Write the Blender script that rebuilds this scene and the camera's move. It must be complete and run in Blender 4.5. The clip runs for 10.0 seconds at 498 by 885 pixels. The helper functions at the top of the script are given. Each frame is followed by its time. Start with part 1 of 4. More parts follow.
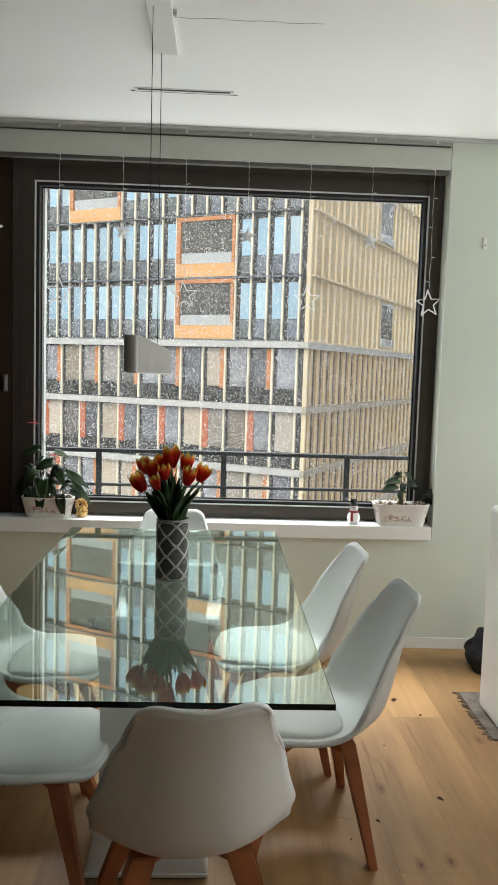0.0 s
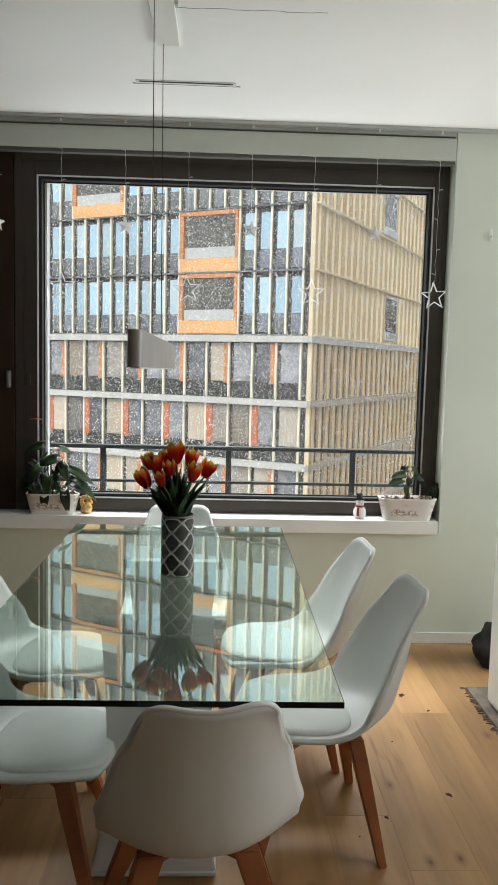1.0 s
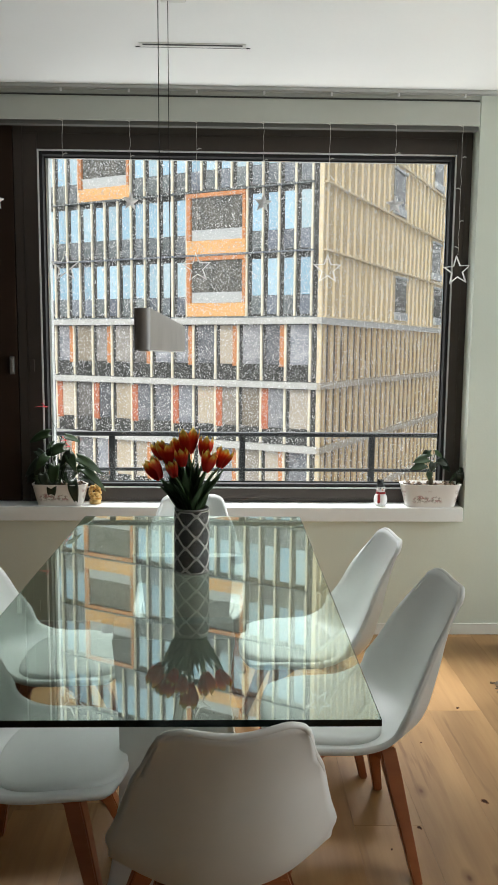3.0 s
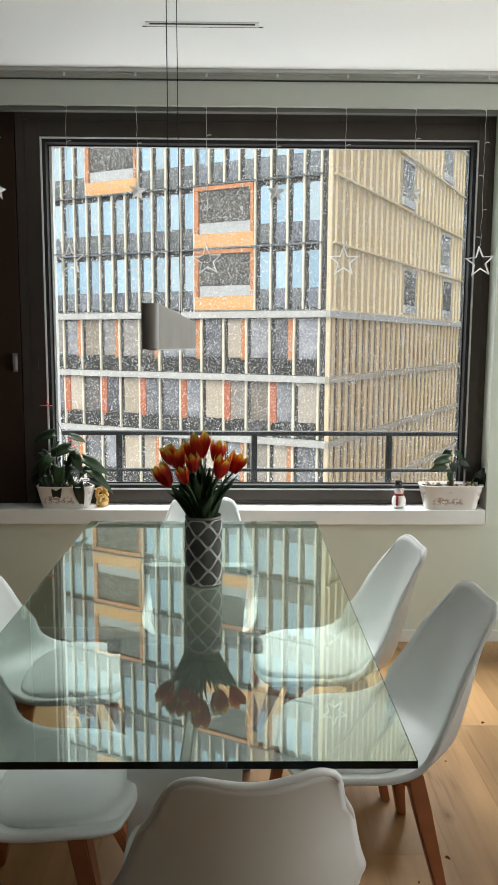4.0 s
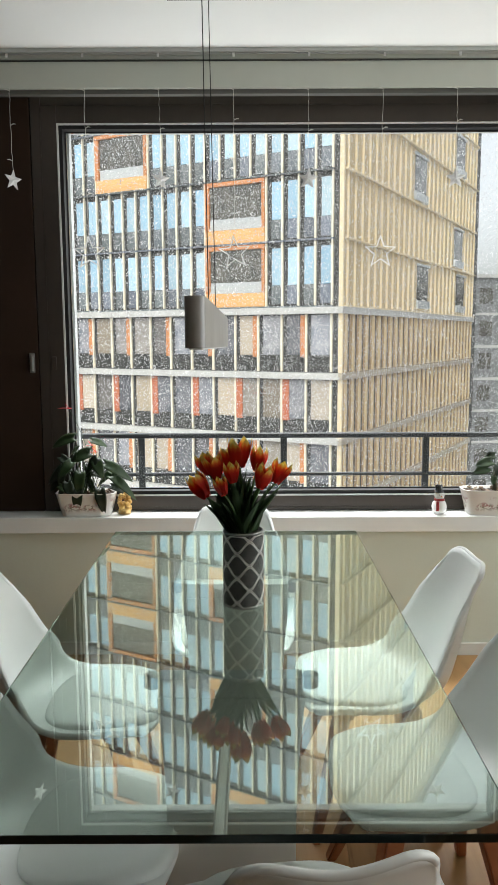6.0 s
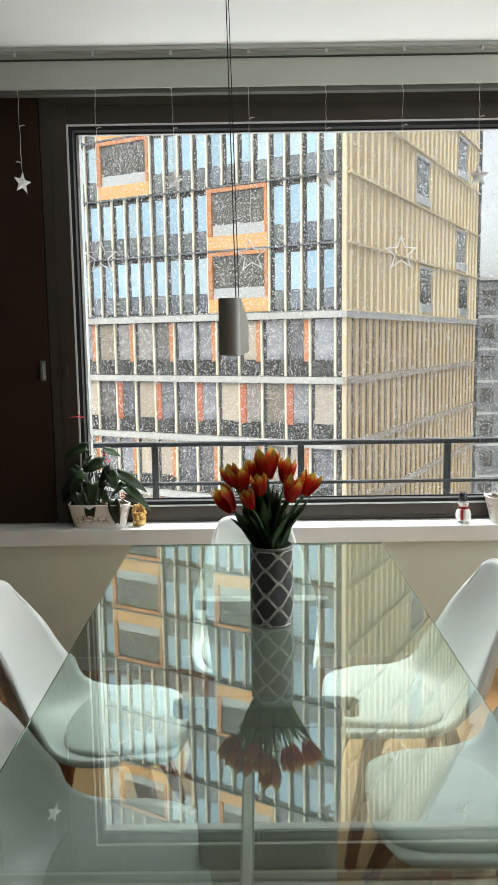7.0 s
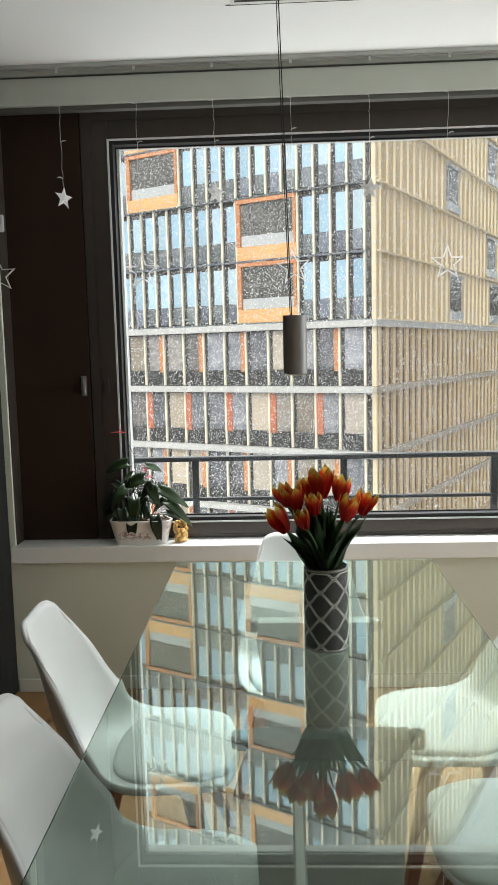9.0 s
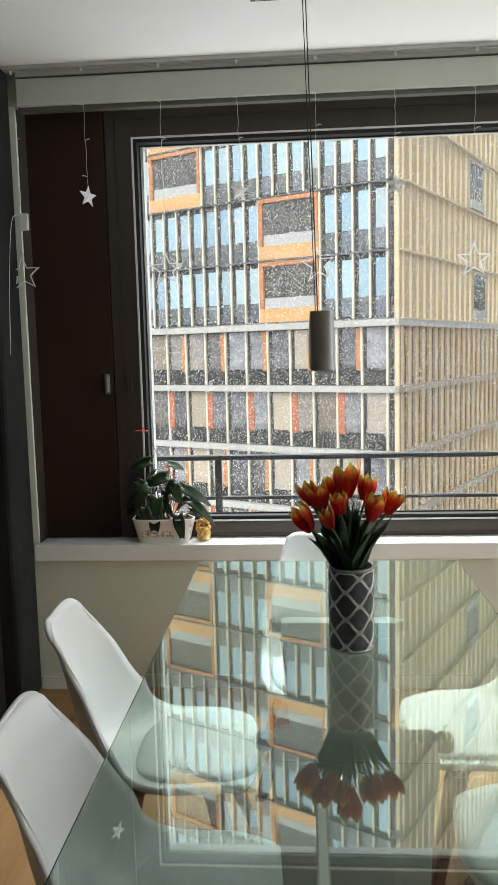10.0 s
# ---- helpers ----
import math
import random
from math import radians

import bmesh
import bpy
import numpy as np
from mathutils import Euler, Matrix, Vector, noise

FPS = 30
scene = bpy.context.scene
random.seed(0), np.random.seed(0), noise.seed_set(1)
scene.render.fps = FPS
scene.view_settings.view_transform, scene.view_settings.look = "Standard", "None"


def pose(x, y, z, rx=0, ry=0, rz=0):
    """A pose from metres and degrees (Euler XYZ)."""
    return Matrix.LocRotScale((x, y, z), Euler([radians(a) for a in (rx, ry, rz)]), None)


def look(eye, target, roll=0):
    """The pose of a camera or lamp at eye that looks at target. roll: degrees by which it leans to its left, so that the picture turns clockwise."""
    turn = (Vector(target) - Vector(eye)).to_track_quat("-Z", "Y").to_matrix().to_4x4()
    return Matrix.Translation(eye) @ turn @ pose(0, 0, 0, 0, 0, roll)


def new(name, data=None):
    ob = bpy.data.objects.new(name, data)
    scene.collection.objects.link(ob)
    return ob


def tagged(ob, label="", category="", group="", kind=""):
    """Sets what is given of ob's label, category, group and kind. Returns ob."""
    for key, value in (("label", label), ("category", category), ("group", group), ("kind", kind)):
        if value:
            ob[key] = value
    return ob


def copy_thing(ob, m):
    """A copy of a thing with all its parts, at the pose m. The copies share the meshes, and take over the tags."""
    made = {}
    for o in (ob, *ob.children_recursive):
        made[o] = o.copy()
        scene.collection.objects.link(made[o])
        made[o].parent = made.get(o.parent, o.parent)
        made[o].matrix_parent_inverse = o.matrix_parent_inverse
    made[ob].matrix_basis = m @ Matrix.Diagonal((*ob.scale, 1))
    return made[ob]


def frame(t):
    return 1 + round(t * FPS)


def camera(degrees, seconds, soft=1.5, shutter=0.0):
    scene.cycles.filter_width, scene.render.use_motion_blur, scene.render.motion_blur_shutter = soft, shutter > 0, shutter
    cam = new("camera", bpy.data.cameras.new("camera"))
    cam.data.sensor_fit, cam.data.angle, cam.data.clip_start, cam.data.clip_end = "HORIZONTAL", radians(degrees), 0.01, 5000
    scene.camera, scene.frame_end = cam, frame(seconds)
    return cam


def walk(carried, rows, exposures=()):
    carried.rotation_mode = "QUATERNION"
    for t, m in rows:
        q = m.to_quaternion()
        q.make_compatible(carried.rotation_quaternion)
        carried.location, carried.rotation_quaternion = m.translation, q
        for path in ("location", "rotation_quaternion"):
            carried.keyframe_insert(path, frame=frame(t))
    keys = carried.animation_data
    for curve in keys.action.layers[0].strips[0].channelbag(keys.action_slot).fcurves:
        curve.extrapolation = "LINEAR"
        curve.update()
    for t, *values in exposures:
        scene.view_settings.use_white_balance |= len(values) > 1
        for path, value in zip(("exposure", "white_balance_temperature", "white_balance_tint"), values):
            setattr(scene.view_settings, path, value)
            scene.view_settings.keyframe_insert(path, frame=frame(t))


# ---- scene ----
cam = camera(35.7, 10.0, soft=0.9)
PATH = [
    (0, (0.095, -0.02, 1.483), (0.18, 1.969, 1.294), 1.8),
    (0.5, (0.094, -0.01, 1.48), (0.174, 1.979, 1.286), 1.6),
    (1, (0.093, 0.004, 1.482), (0.167, 1.992, 1.279), 1.4),
    (1.5, (0.088, 0.029, 1.476), (0.159, 2.016, 1.263), 1.1),
    (2, (0.086, 0.055, 1.474), (0.153, 2.042, 1.254), 0.9),
    (2.5, (0.079, 0.109, 1.473), (0.138, 2.095, 1.24), 0.7),
    (4, (0.056, 0.346, 1.487), (0.084, 2.329, 1.223), 0.3),
    (4.5, (0.032, 0.403, 1.476), (0.052, 2.385, 1.212), 0.3),
    (5, (0.01, 0.454, 1.475), (0.022, 2.435, 1.205), 0.1),
    (5.5, (-0.006, 0.502, 1.486), (-0.002, 2.483, 1.212), -0.0),
    (7, (-0.095, 0.665, 1.488), (-0.104, 2.648, 1.229), -0.8),
    (7.5, (-0.116, 0.691, 1.491), (-0.134, 2.675, 1.239), -1.0),
    (8, (-0.128, 0.705, 1.497), (-0.167, 2.69, 1.256), -1.3),
    (8.5, (-0.146, 0.714, 1.51), (-0.205, 2.699, 1.272), -1.4),
    (9, (-0.157, 0.72, 1.504), (-0.24, 2.705, 1.271), -1.4),
    (9.5, (-0.158, 0.724, 1.5), (-0.267, 2.708, 1.27), -1.5),
    (10, (-0.166, 0.735, 1.499), (-0.304, 2.716, 1.266), -1.4),
]
walk(cam, [(t, look(eye, target, roll)) for t, eye, target, roll in PATH], exposures=[(0, 0.56), (2.5, 0.57), (5.5, 0.70), (10, 0.68)])


# ---- world, sun, large lights ----
world = bpy.data.worlds.new("overcast_sky")
scene.world = world
world.use_nodes = True
wn, wl = world.node_tree.nodes, world.node_tree.links
sky = wn.new("ShaderNodeTexSky")
sky.sky_type, sky.sun_disc = "NISHITA", False
sky.sun_elevation, sky.sun_rotation = radians(38), radians(200)
sky.air_density, sky.dust_density, sky.ozone_density = 1.0, 4.0, 1.0
grey = wn.new("ShaderNodeHueSaturation")
grey.inputs["Saturation"].default_value = 0.22
wl.new(sky.outputs[0], grey.inputs["Color"])
wl.new(grey.outputs[0], wn["Background"].inputs["Color"])
wn["Background"].inputs["Strength"].default_value = 0.140


def sun_lamp():
    lamp = bpy.data.lights.new("sun", "SUN")
    lamp.energy, lamp.angle, lamp.color = 0.6, radians(25), (1.0, 0.96, 0.9)
    ob = new("sun", lamp)
    ob.matrix_world = look((0, 0, 60), (14, 34, 60 - 30))


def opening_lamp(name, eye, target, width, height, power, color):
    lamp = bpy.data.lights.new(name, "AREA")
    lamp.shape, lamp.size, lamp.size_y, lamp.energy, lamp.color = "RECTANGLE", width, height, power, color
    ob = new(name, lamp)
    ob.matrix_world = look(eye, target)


sun_lamp()
opening_lamp("window_daylight", (0.0, 7.6, 7.4), (0.0, 3.4, 1.0), 7.0, 3.4, 1330, (0.95, 0.98, 1.0))
# fill lamp added low outside the window to brighten the ceiling
opening_lamp("ceiling_fill_below_window", (0.0, 5.05, 0.05), (0.0, 3.3, 2.5), 2.6, 0.5, 26, (0.97, 0.99, 1.0))
# light from the right through an assumed, unseen opening
opening_lamp("assumed_east_daylight", (4.35, 3.35, 1.35), (0.0, 2.2, 1.0), 1.1, 2.0, 54, (0.95, 0.98, 1.0))
# fill lamp added to brighten the chairs; no window is known here
opening_lamp("added_side_fill", (4.45, 1.2, 1.35), (-0.5, 2.0, 0.7), 1.9, 2.0, 27, (0.95, 0.98, 1.0))

# ---- materials ----


def mat(name, base, rough=0.5, metal=0.0, spec=0.5):
    m = bpy.data.materials.new(name)
    m.use_nodes = True
    b = m.node_tree.nodes["Principled BSDF"]
    b.inputs["Base Color"].default_value = (*base, 1)
    b.inputs["Roughness"].default_value = rough
    b.inputs["Metallic"].default_value = metal
    b.inputs["Specular IOR Level"].default_value = spec
    return m


def node(m, kind, **inputs):
    n = m.node_tree.nodes.new(kind)
    for k, v in inputs.items():
        n.inputs[k.replace("_", " ")].default_value = v
    return n


def link(m, a, b):
    m.node_tree.links.new(a, b)


def coords(m, scale=(1, 1, 1)):
    tc, mp = node(m, "ShaderNodeTexCoord"), node(m, "ShaderNodeMapping")
    mp.inputs["Scale"].default_value = scale
    link(m, tc.outputs["Object"], mp.inputs["Vector"])
    return mp.outputs["Vector"]


def ramp(m, src, stops):
    r = node(m, "ShaderNodeValToRGB")
    e = r.color_ramp.elements
    while len(e) < len(stops):
        e.new(0.5)
    for el, (p, c) in zip(e, stops):
        el.position, el.color = p, (*c, 1)
    link(m, src, r.inputs[0])
    return r.outputs[0]


def mixed(m, fac, a, b, mode="MIX"):
    n = node(m, "ShaderNodeMix")
    n.data_type, n.blend_type = "RGBA", mode
    for sock, v in ((n.inputs[0], fac), (n.inputs[6], a), (n.inputs[7], b)):
        if isinstance(v, bpy.types.NodeSocket):
            link(m, v, sock)
        else:
            sock.default_value = v if isinstance(v, float) else (*v, 1)
    return n.outputs[2]


def noise_tex(m, vec, scale, detail=4.0, rough=0.55):
    n = node(m, "ShaderNodeTexNoise", Scale=scale, Detail=detail, Roughness=rough)
    link(m, vec, n.inputs["Vector"])
    return n.outputs["Fac"]


def bump(m, height, strength=0.2, dist=0.01):
    b = node(m, "ShaderNodeBump", Strength=strength, Distance=dist)
    link(m, height, b.inputs["Height"])
    link(m, b.outputs[0], m.node_tree.nodes["Principled BSDF"].inputs["Normal"])


def varied(name, a, b, scale, rough=0.5, metal=0.0, bumpy=0.1, stretch=(1, 1, 1), dist=0.003, spec=0.5, fine=8.0):
    """Two tones mingled at a large and a fine scale, with a fine relief."""
    m = mat(name, a, rough, metal, spec)
    v = coords(m, stretch)
    big, small = noise_tex(m, v, scale), noise_tex(m, v, scale * fine)
    col = mixed(m, ramp(m, big, [(0.35, (0, 0, 0)), (0.65, (1, 1, 1))]), a, b)
    col = mixed(m, ramp(m, small, [(0.3, (0, 0, 0)), (0.7, (0.35, 0.35, 0.35))]), col, b)
    p = m.node_tree.nodes["Principled BSDF"]
    link(m, col, p.inputs["Base Color"])
    rr = node(m, "ShaderNodeMapRange")
    rr.inputs[3].default_value, rr.inputs[4].default_value = max(0.02, rough - 0.08), min(1, rough + 0.08)
    link(m, big, rr.inputs[0])
    link(m, rr.outputs[0], p.inputs["Roughness"])
    if bumpy:
        bump(m, small, bumpy, dist)
    return m


def oak(name, a, b, knots=True):
    """Oiled oak: long grain, cathedral figure, dark knots, boards differing by object."""
    m = mat(name, a, 0.42)
    v = coords(m, (1, 1, 1))
    info = node(m, "ShaderNodeObjectInfo")
    off = node(m, "ShaderNodeVectorMath")
    off.operation = "MULTIPLY_ADD"
    comb = node(m, "ShaderNodeCombineXYZ")
    for i in range(3):
        link(m, info.outputs["Random"], comb.inputs[i])
    link(m, comb.outputs[0], off.inputs[0])
    off.inputs[1].default_value = (37, 53, 11)
    link(m, v, off.inputs[2])
    st = node(m, "ShaderNodeMapping")
    st.inputs["Scale"].default_value = (22, 1.3, 22)
    link(m, off.outputs[0], st.inputs["Vector"])
    grain = noise_tex(m, st.outputs[0], 1.0, 6.0, 0.6)
    st2 = node(m, "ShaderNodeMapping")
    st2.inputs["Scale"].default_value = (3.5, 0.7, 3.5)
    link(m, off.outputs[0], st2.inputs["Vector"])
    cloud = noise_tex(m, st2.outputs[0], 1.6, 3.0)
    col = mixed(m, ramp(m, grain, [(0.3, (0, 0, 0)), (0.7, (1, 1, 1))]), a, b)
    col = mixed(m, ramp(m, cloud, [(0.42, (0, 0, 0)), (0.7, (0.6, 0.6, 0.6))]), col, tuple(x * 0.62 for x in a))
    if knots:
        st3 = node(m, "ShaderNodeMapping")
        st3.inputs["Scale"].default_value = (3.4, 1.7, 3.4)
        link(m, off.outputs[0], st3.inputs["Vector"])
        vo = node(m, "ShaderNodeTexVoronoi", Scale=1.0, Randomness=1.0)
        vo.voronoi_dimensions = "2D"
        link(m, st3.outputs[0], vo.inputs["Vector"])
        k = ramp(m, vo.outputs["Distance"], [(0.010, (1, 1, 1)), (0.028, (0.55, 0.55, 0.55)), (0.085, (0, 0, 0))])
        col = mixed(m, k, col, (0.15, 0.060, 0.020))
        st4 = node(m, "ShaderNodeMapping")
        st4.inputs["Scale"].default_value = (38, 2.6, 38)
        link(m, off.outputs[0], st4.inputs["Vector"])
        streak = noise_tex(m, st4.outputs[0], 1.0, 3.0, 0.5)
        patch = ramp(m, cloud, [(0.50, (0, 0, 0)), (0.66, (0.75, 0.75, 0.75))])
        col = mixed(m, mixed(m, 1.0, patch, ramp(m, streak, [(0.56, (0, 0, 0)), (0.66, (1, 1, 1))]), "MULTIPLY"), col, (0.17, 0.078, 0.028))
        m.node_tree.nodes["Principled BSDF"].inputs["Specular IOR Level"].default_value = 0.3
    tone = node(m, "ShaderNodeMapRange")
    tone.inputs[3].default_value, tone.inputs[4].default_value = 0.84, 1.12
    link(m, info.outputs["Random"], tone.inputs[0])
    sc = node(m, "ShaderNodeVectorMath")
    sc.operation = "SCALE"
    link(m, col, sc.inputs[0])
    link(m, tone.outputs[0], sc.inputs[3])
    link(m, sc.outputs[0], m.node_tree.nodes["Principled BSDF"].inputs["Base Color"])
    bump(m, grain, 0.12, 0.002)
    return m


def clear(name, tint, ior=1.45, gain=1.0):
    """Clear sheet glass: tinted see-through with a mirror gloss that rises at grazing angles."""
    m = bpy.data.materials.new(name)
    m.use_nodes = True
    t = m.node_tree
    t.nodes.remove(t.nodes["Principled BSDF"])
    tr, gl, mx, fr = (node(m, k) for k in ("ShaderNodeBsdfTransparent", "ShaderNodeBsdfAnisotropic", "ShaderNodeMixShader", "ShaderNodeFresnel"))
    tr.inputs["Color"].default_value = (*tint, 1)
    gl.inputs["Color"].default_value = (1, 1, 1, 1)
    gl.inputs["Roughness"].default_value = 0.0
    fr.inputs["IOR"].default_value = ior
    link(m, fr.outputs[0], mx.inputs[0])
    link(m, tr.outputs[0], mx.inputs[1])
    link(m, gl.outputs[0], mx.inputs[2])
    link(m, mx.outputs[0], t.nodes["Material Output"].inputs["Surface"])
    return m


def thick_glass(name, tint):
    """Solid glass that bends the light."""
    m = bpy.data.materials.new(name)
    m.use_nodes = True
    t = m.node_tree
    t.nodes.remove(t.nodes["Principled BSDF"])
    g = node(m, "ShaderNodeBsdfGlass", Roughness=0.0, IOR=3.15)
    g.inputs["Color"].default_value = (*tint, 1)
    link(m, g.outputs[0], t.nodes["Material Output"].inputs["Surface"])
    return m


WALL = varied("off_white_wall_paint", (0.62, 0.662, 0.575), (0.58, 0.622, 0.54), 1.3, 0.75, bumpy=0.25, dist=0.002, fine=60)
CEIL = varied("white_ceiling_plaster", (0.85, 0.86, 0.84), (0.82, 0.83, 0.81), 0.9, 0.85, bumpy=0.2, dist=0.002, fine=70)
WHITE = varied("white_satin_paint", (0.74, 0.75, 0.71), (0.69, 0.70, 0.66), 2.5, 0.4, bumpy=0.05)
PELMET = varied("sage_grey_paint", (0.50, 0.52, 0.46), (0.46, 0.48, 0.42), 2.0, 0.6, bumpy=0.05)
SILL = varied("white_sill_lacquer", (0.80, 0.81, 0.79), (0.74, 0.75, 0.73), 3.0, 0.3, bumpy=0.05)
BRONZE = varied("dark_bronze_metal", (0.062, 0.049, 0.040), (0.050, 0.040, 0.033), 4.0, 0.42, 0.25, 0.05)
PANEL = varied("dark_brown_panel", (0.036, 0.0205, 0.0130), (0.029, 0.0165, 0.0105), 3.0, 0.7, 0.0, 0.05, spec=0.15)
GASKET = mat("black_rubber_gasket", (0.008, 0.008, 0.008), 0.6)
SPACER = mat("pale_aluminium_bead", (0.72, 0.72, 0.71), 0.45, 0.2)
IRON = varied("black_powder_coat", (0.022, 0.023, 0.026), (0.03, 0.031, 0.034), 9, 0.5)
CONCRETE = varied("smooth_grey_concrete", (0.032, 0.033, 0.031), (0.017, 0.018, 0.017), 2.2, 0.8, bumpy=0.3, stretch=(1, 1, 0.7), spec=0.08)
SLATE = varied("dark_ribbed_wood", (0.035, 0.033, 0.03), (0.02, 0.018, 0.017), 2.0, 0.7, bumpy=0.3, stretch=(1, 1, 20), spec=0.08)
FLOOR = oak("oiled_oak_boards", (0.35, 0.192, 0.080), (0.46, 0.275, 0.120))
BEECH = oak("stained_beech", (0.36, 0.115, 0.040), (0.43, 0.150, 0.054), False)
SHELL = varied("white_moulded_plastic", (0.76, 0.78, 0.76), (0.73, 0.75, 0.73), 3.0, 0.38, bumpy=0.03)
PAD = varied("white_leatherette", (0.76, 0.79, 0.76), (0.71, 0.74, 0.71), 5.0, 0.45, bumpy=0.25, fine=60, dist=0.001)
TABLE_GLASS = thick_glass("table_glass", (0.89, 0.95, 0.91))
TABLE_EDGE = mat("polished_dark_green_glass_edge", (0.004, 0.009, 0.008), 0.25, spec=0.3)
# pale base colour paints the window's glint on the far edge
TABLE_EDGE_GLINT = mat("glass_edge_painted_glint", (0.50, 0.66, 0.62), 0.12, spec=0.9)
PANE = clear("window_glass", (0.97, 0.985, 0.98), 1.35)
STEEL = mat("brushed_steel", (0.45, 0.45, 0.44), 0.32, 1.0)
PENDANT = varied("taupe_lamp_enamel", (0.30, 0.29, 0.27), (0.27, 0.26, 0.245), 6, 0.38, bumpy=0.02)
BAND_PALE = varied("pale_outer_reveal", (0.50, 0.50, 0.49), (0.44, 0.44, 0.43), 5, 0.6)
CORD = mat("black_cord", (0.012, 0.012, 0.012), 0.7)
DIFFUSER = mat("opal_lamp_diffuser", (0.8, 0.8, 0.78), 0.5)


def lit_through(name, color, share):
    """Thin milky plastic: part of the light passes through it."""
    m = mat(name, color, 0.3)
    t = m.node_tree
    tr, mx = node(m, "ShaderNodeBsdfTranslucent"), node(m, "ShaderNodeMixShader")
    tr.inputs["Color"].default_value = (*color, 1)
    mx.inputs[0].default_value = share
    link(m, t.nodes["Principled BSDF"].outputs[0], mx.inputs[1])
    link(m, tr.outputs[0], mx.inputs[2])
    link(m, mx.outputs[0], t.nodes["Material Output"].inputs["Surface"])
    return m


PLASTIC = lit_through("milky_white_plastic", (0.80, 0.80, 0.79), 0.32)
WIRE = mat("pale_wire", (0.62, 0.61, 0.56), 0.5)

# ---- mesh helpers ----


def box(bm, x0, x1, y0, y1, z0, z1, bev=0.0, seg=2):
    r = bmesh.ops.create_cube(bm, size=1)
    bmesh.ops.transform(bm, verts=r["verts"], matrix=Matrix.Translation(((x0 + x1) / 2, (y0 + y1) / 2, (z0 + z1) / 2)) @ Matrix.Diagonal((x1 - x0, y1 - y0, z1 - z0, 1)))
    if bev:
        edges = list({e for v in r["verts"] for e in v.link_edges})
        bmesh.ops.bevel(bm, geom=edges, offset=bev, segments=seg, profile=0.5, affect="EDGES")
    return bm


def slab(x0, x1, y0, y1, z0, z1, bev=0.0, seg=2):
    return box(bmesh.new(), x0, x1, y0, y1, z0, z1, bev, seg)


def mesh_of(name, bm, materials, smooth=False):
    me = bpy.data.meshes.new(name)
    bmesh.ops.recalc_face_normals(bm, faces=bm.faces)
    bm.to_mesh(me)
    bm.free()
    for m in materials if isinstance(materials, (list, tuple)) else [materials]:
        me.materials.append(m)
    if smooth:
        me.shade_smooth()
    return me


def thing(name, label, category, at=(0, 0, 0), turn=0, group="", kind=""):
    e = new(name)
    e.empty_display_size = 0.05
    e.matrix_world = pose(*at, 0, 0, turn)
    return tagged(e, label, category, group, kind)


def part(name, bm, material, parent, label="", smooth=False):
    ob = new(name, mesh_of(name, bm, material, smooth) if isinstance(bm, bmesh.types.BMesh) else bm)
    ob.parent = parent
    if label:
        ob["label"] = label
    return ob


def solid(name, bm, material, label, category, group="", kind="", smooth=False):
    return tagged(new(name, mesh_of(name, bm, material, smooth)), label, category, group, kind)


def tube(bm, points, radius, sides=8, cap=True, flat=1.0):
    """A round bar along points; radius may be one number or one a point."""
    pts = [Vector(p) for p in points]
    rad = radius if isinstance(radius, (list, tuple)) else [radius] * len(pts)
    rings, side = [], None
    for i, p in enumerate(pts):
        d = (pts[min(i + 1, len(pts) - 1)] - pts[max(i - 1, 0)]).normalized()
        if side is None:
            side = d.cross(Vector((0, 0, 1)) if abs(d.z) < 0.9 else Vector((1, 0, 0))).normalized()
        side = (side - d * side.dot(d)).normalized()
        up = d.cross(side)
        rings.append([bm.verts.new(p + rad[i] * (math.cos(a) * side + flat * math.sin(a) * up)) for a in (2 * math.pi * k / sides for k in range(sides))])
    for a, b in zip(rings, rings[1:]):
        for k in range(sides):
            bm.faces.new((a[k], a[(k + 1) % sides], b[(k + 1) % sides], b[k]))
    if cap:
        bm.faces.new(rings[0][::-1])
        bm.faces.new(rings[-1])
    return bm


def lathe(bm, profile, sides=24, at=(0, 0, 0), sx=1.0, sy=1.0, slot=0):
    rings = [[bm.verts.new((at[0] + sx * r * math.cos(2 * math.pi * k / sides), at[1] + sy * r * math.sin(2 * math.pi * k / sides), at[2] + z)) for k in range(sides)] for r, z in profile]
    for a, b in zip(rings, rings[1:]):
        for k in range(sides):
            bm.faces.new((a[k], a[(k + 1) % sides], b[(k + 1) % sides], b[k])).material_index = slot
    for ring in (rings[0][::-1], rings[-1]):
        bm.faces.new(ring).material_index = slot
    return bm


def smoothstep(points, t):
    """A soft curve through points (tuples), t from 0 to 1."""
    n = len(points) - 1
    i = min(int(t * n), n - 1)
    f = t * n - i
    p0, p1, p2, p3 = (points[max(0, min(n, j))] for j in (i - 1, i, i + 1, i + 2))
    return tuple(0.5 * (2 * b + (c - a) * f + (2 * a - 5 * b + 4 * c - d) * f * f + (3 * b - a - 3 * c + d) * f ** 3) for a, b, c, d in zip(p0, p1, p2, p3))


# ---- the room: x right, y towards the window, floor at 0 ----
CEIL_Z, WALL_Y, LEFT_X, RIGHT_X, BACK_Y = 2.675, 4.03, -1.36, 4.3, -3.0


def string_x(k):
    """Where the star string k hangs along the window."""
    return -1.330 if k == 0 else -1.038 + 0.3158 * (k - 1)


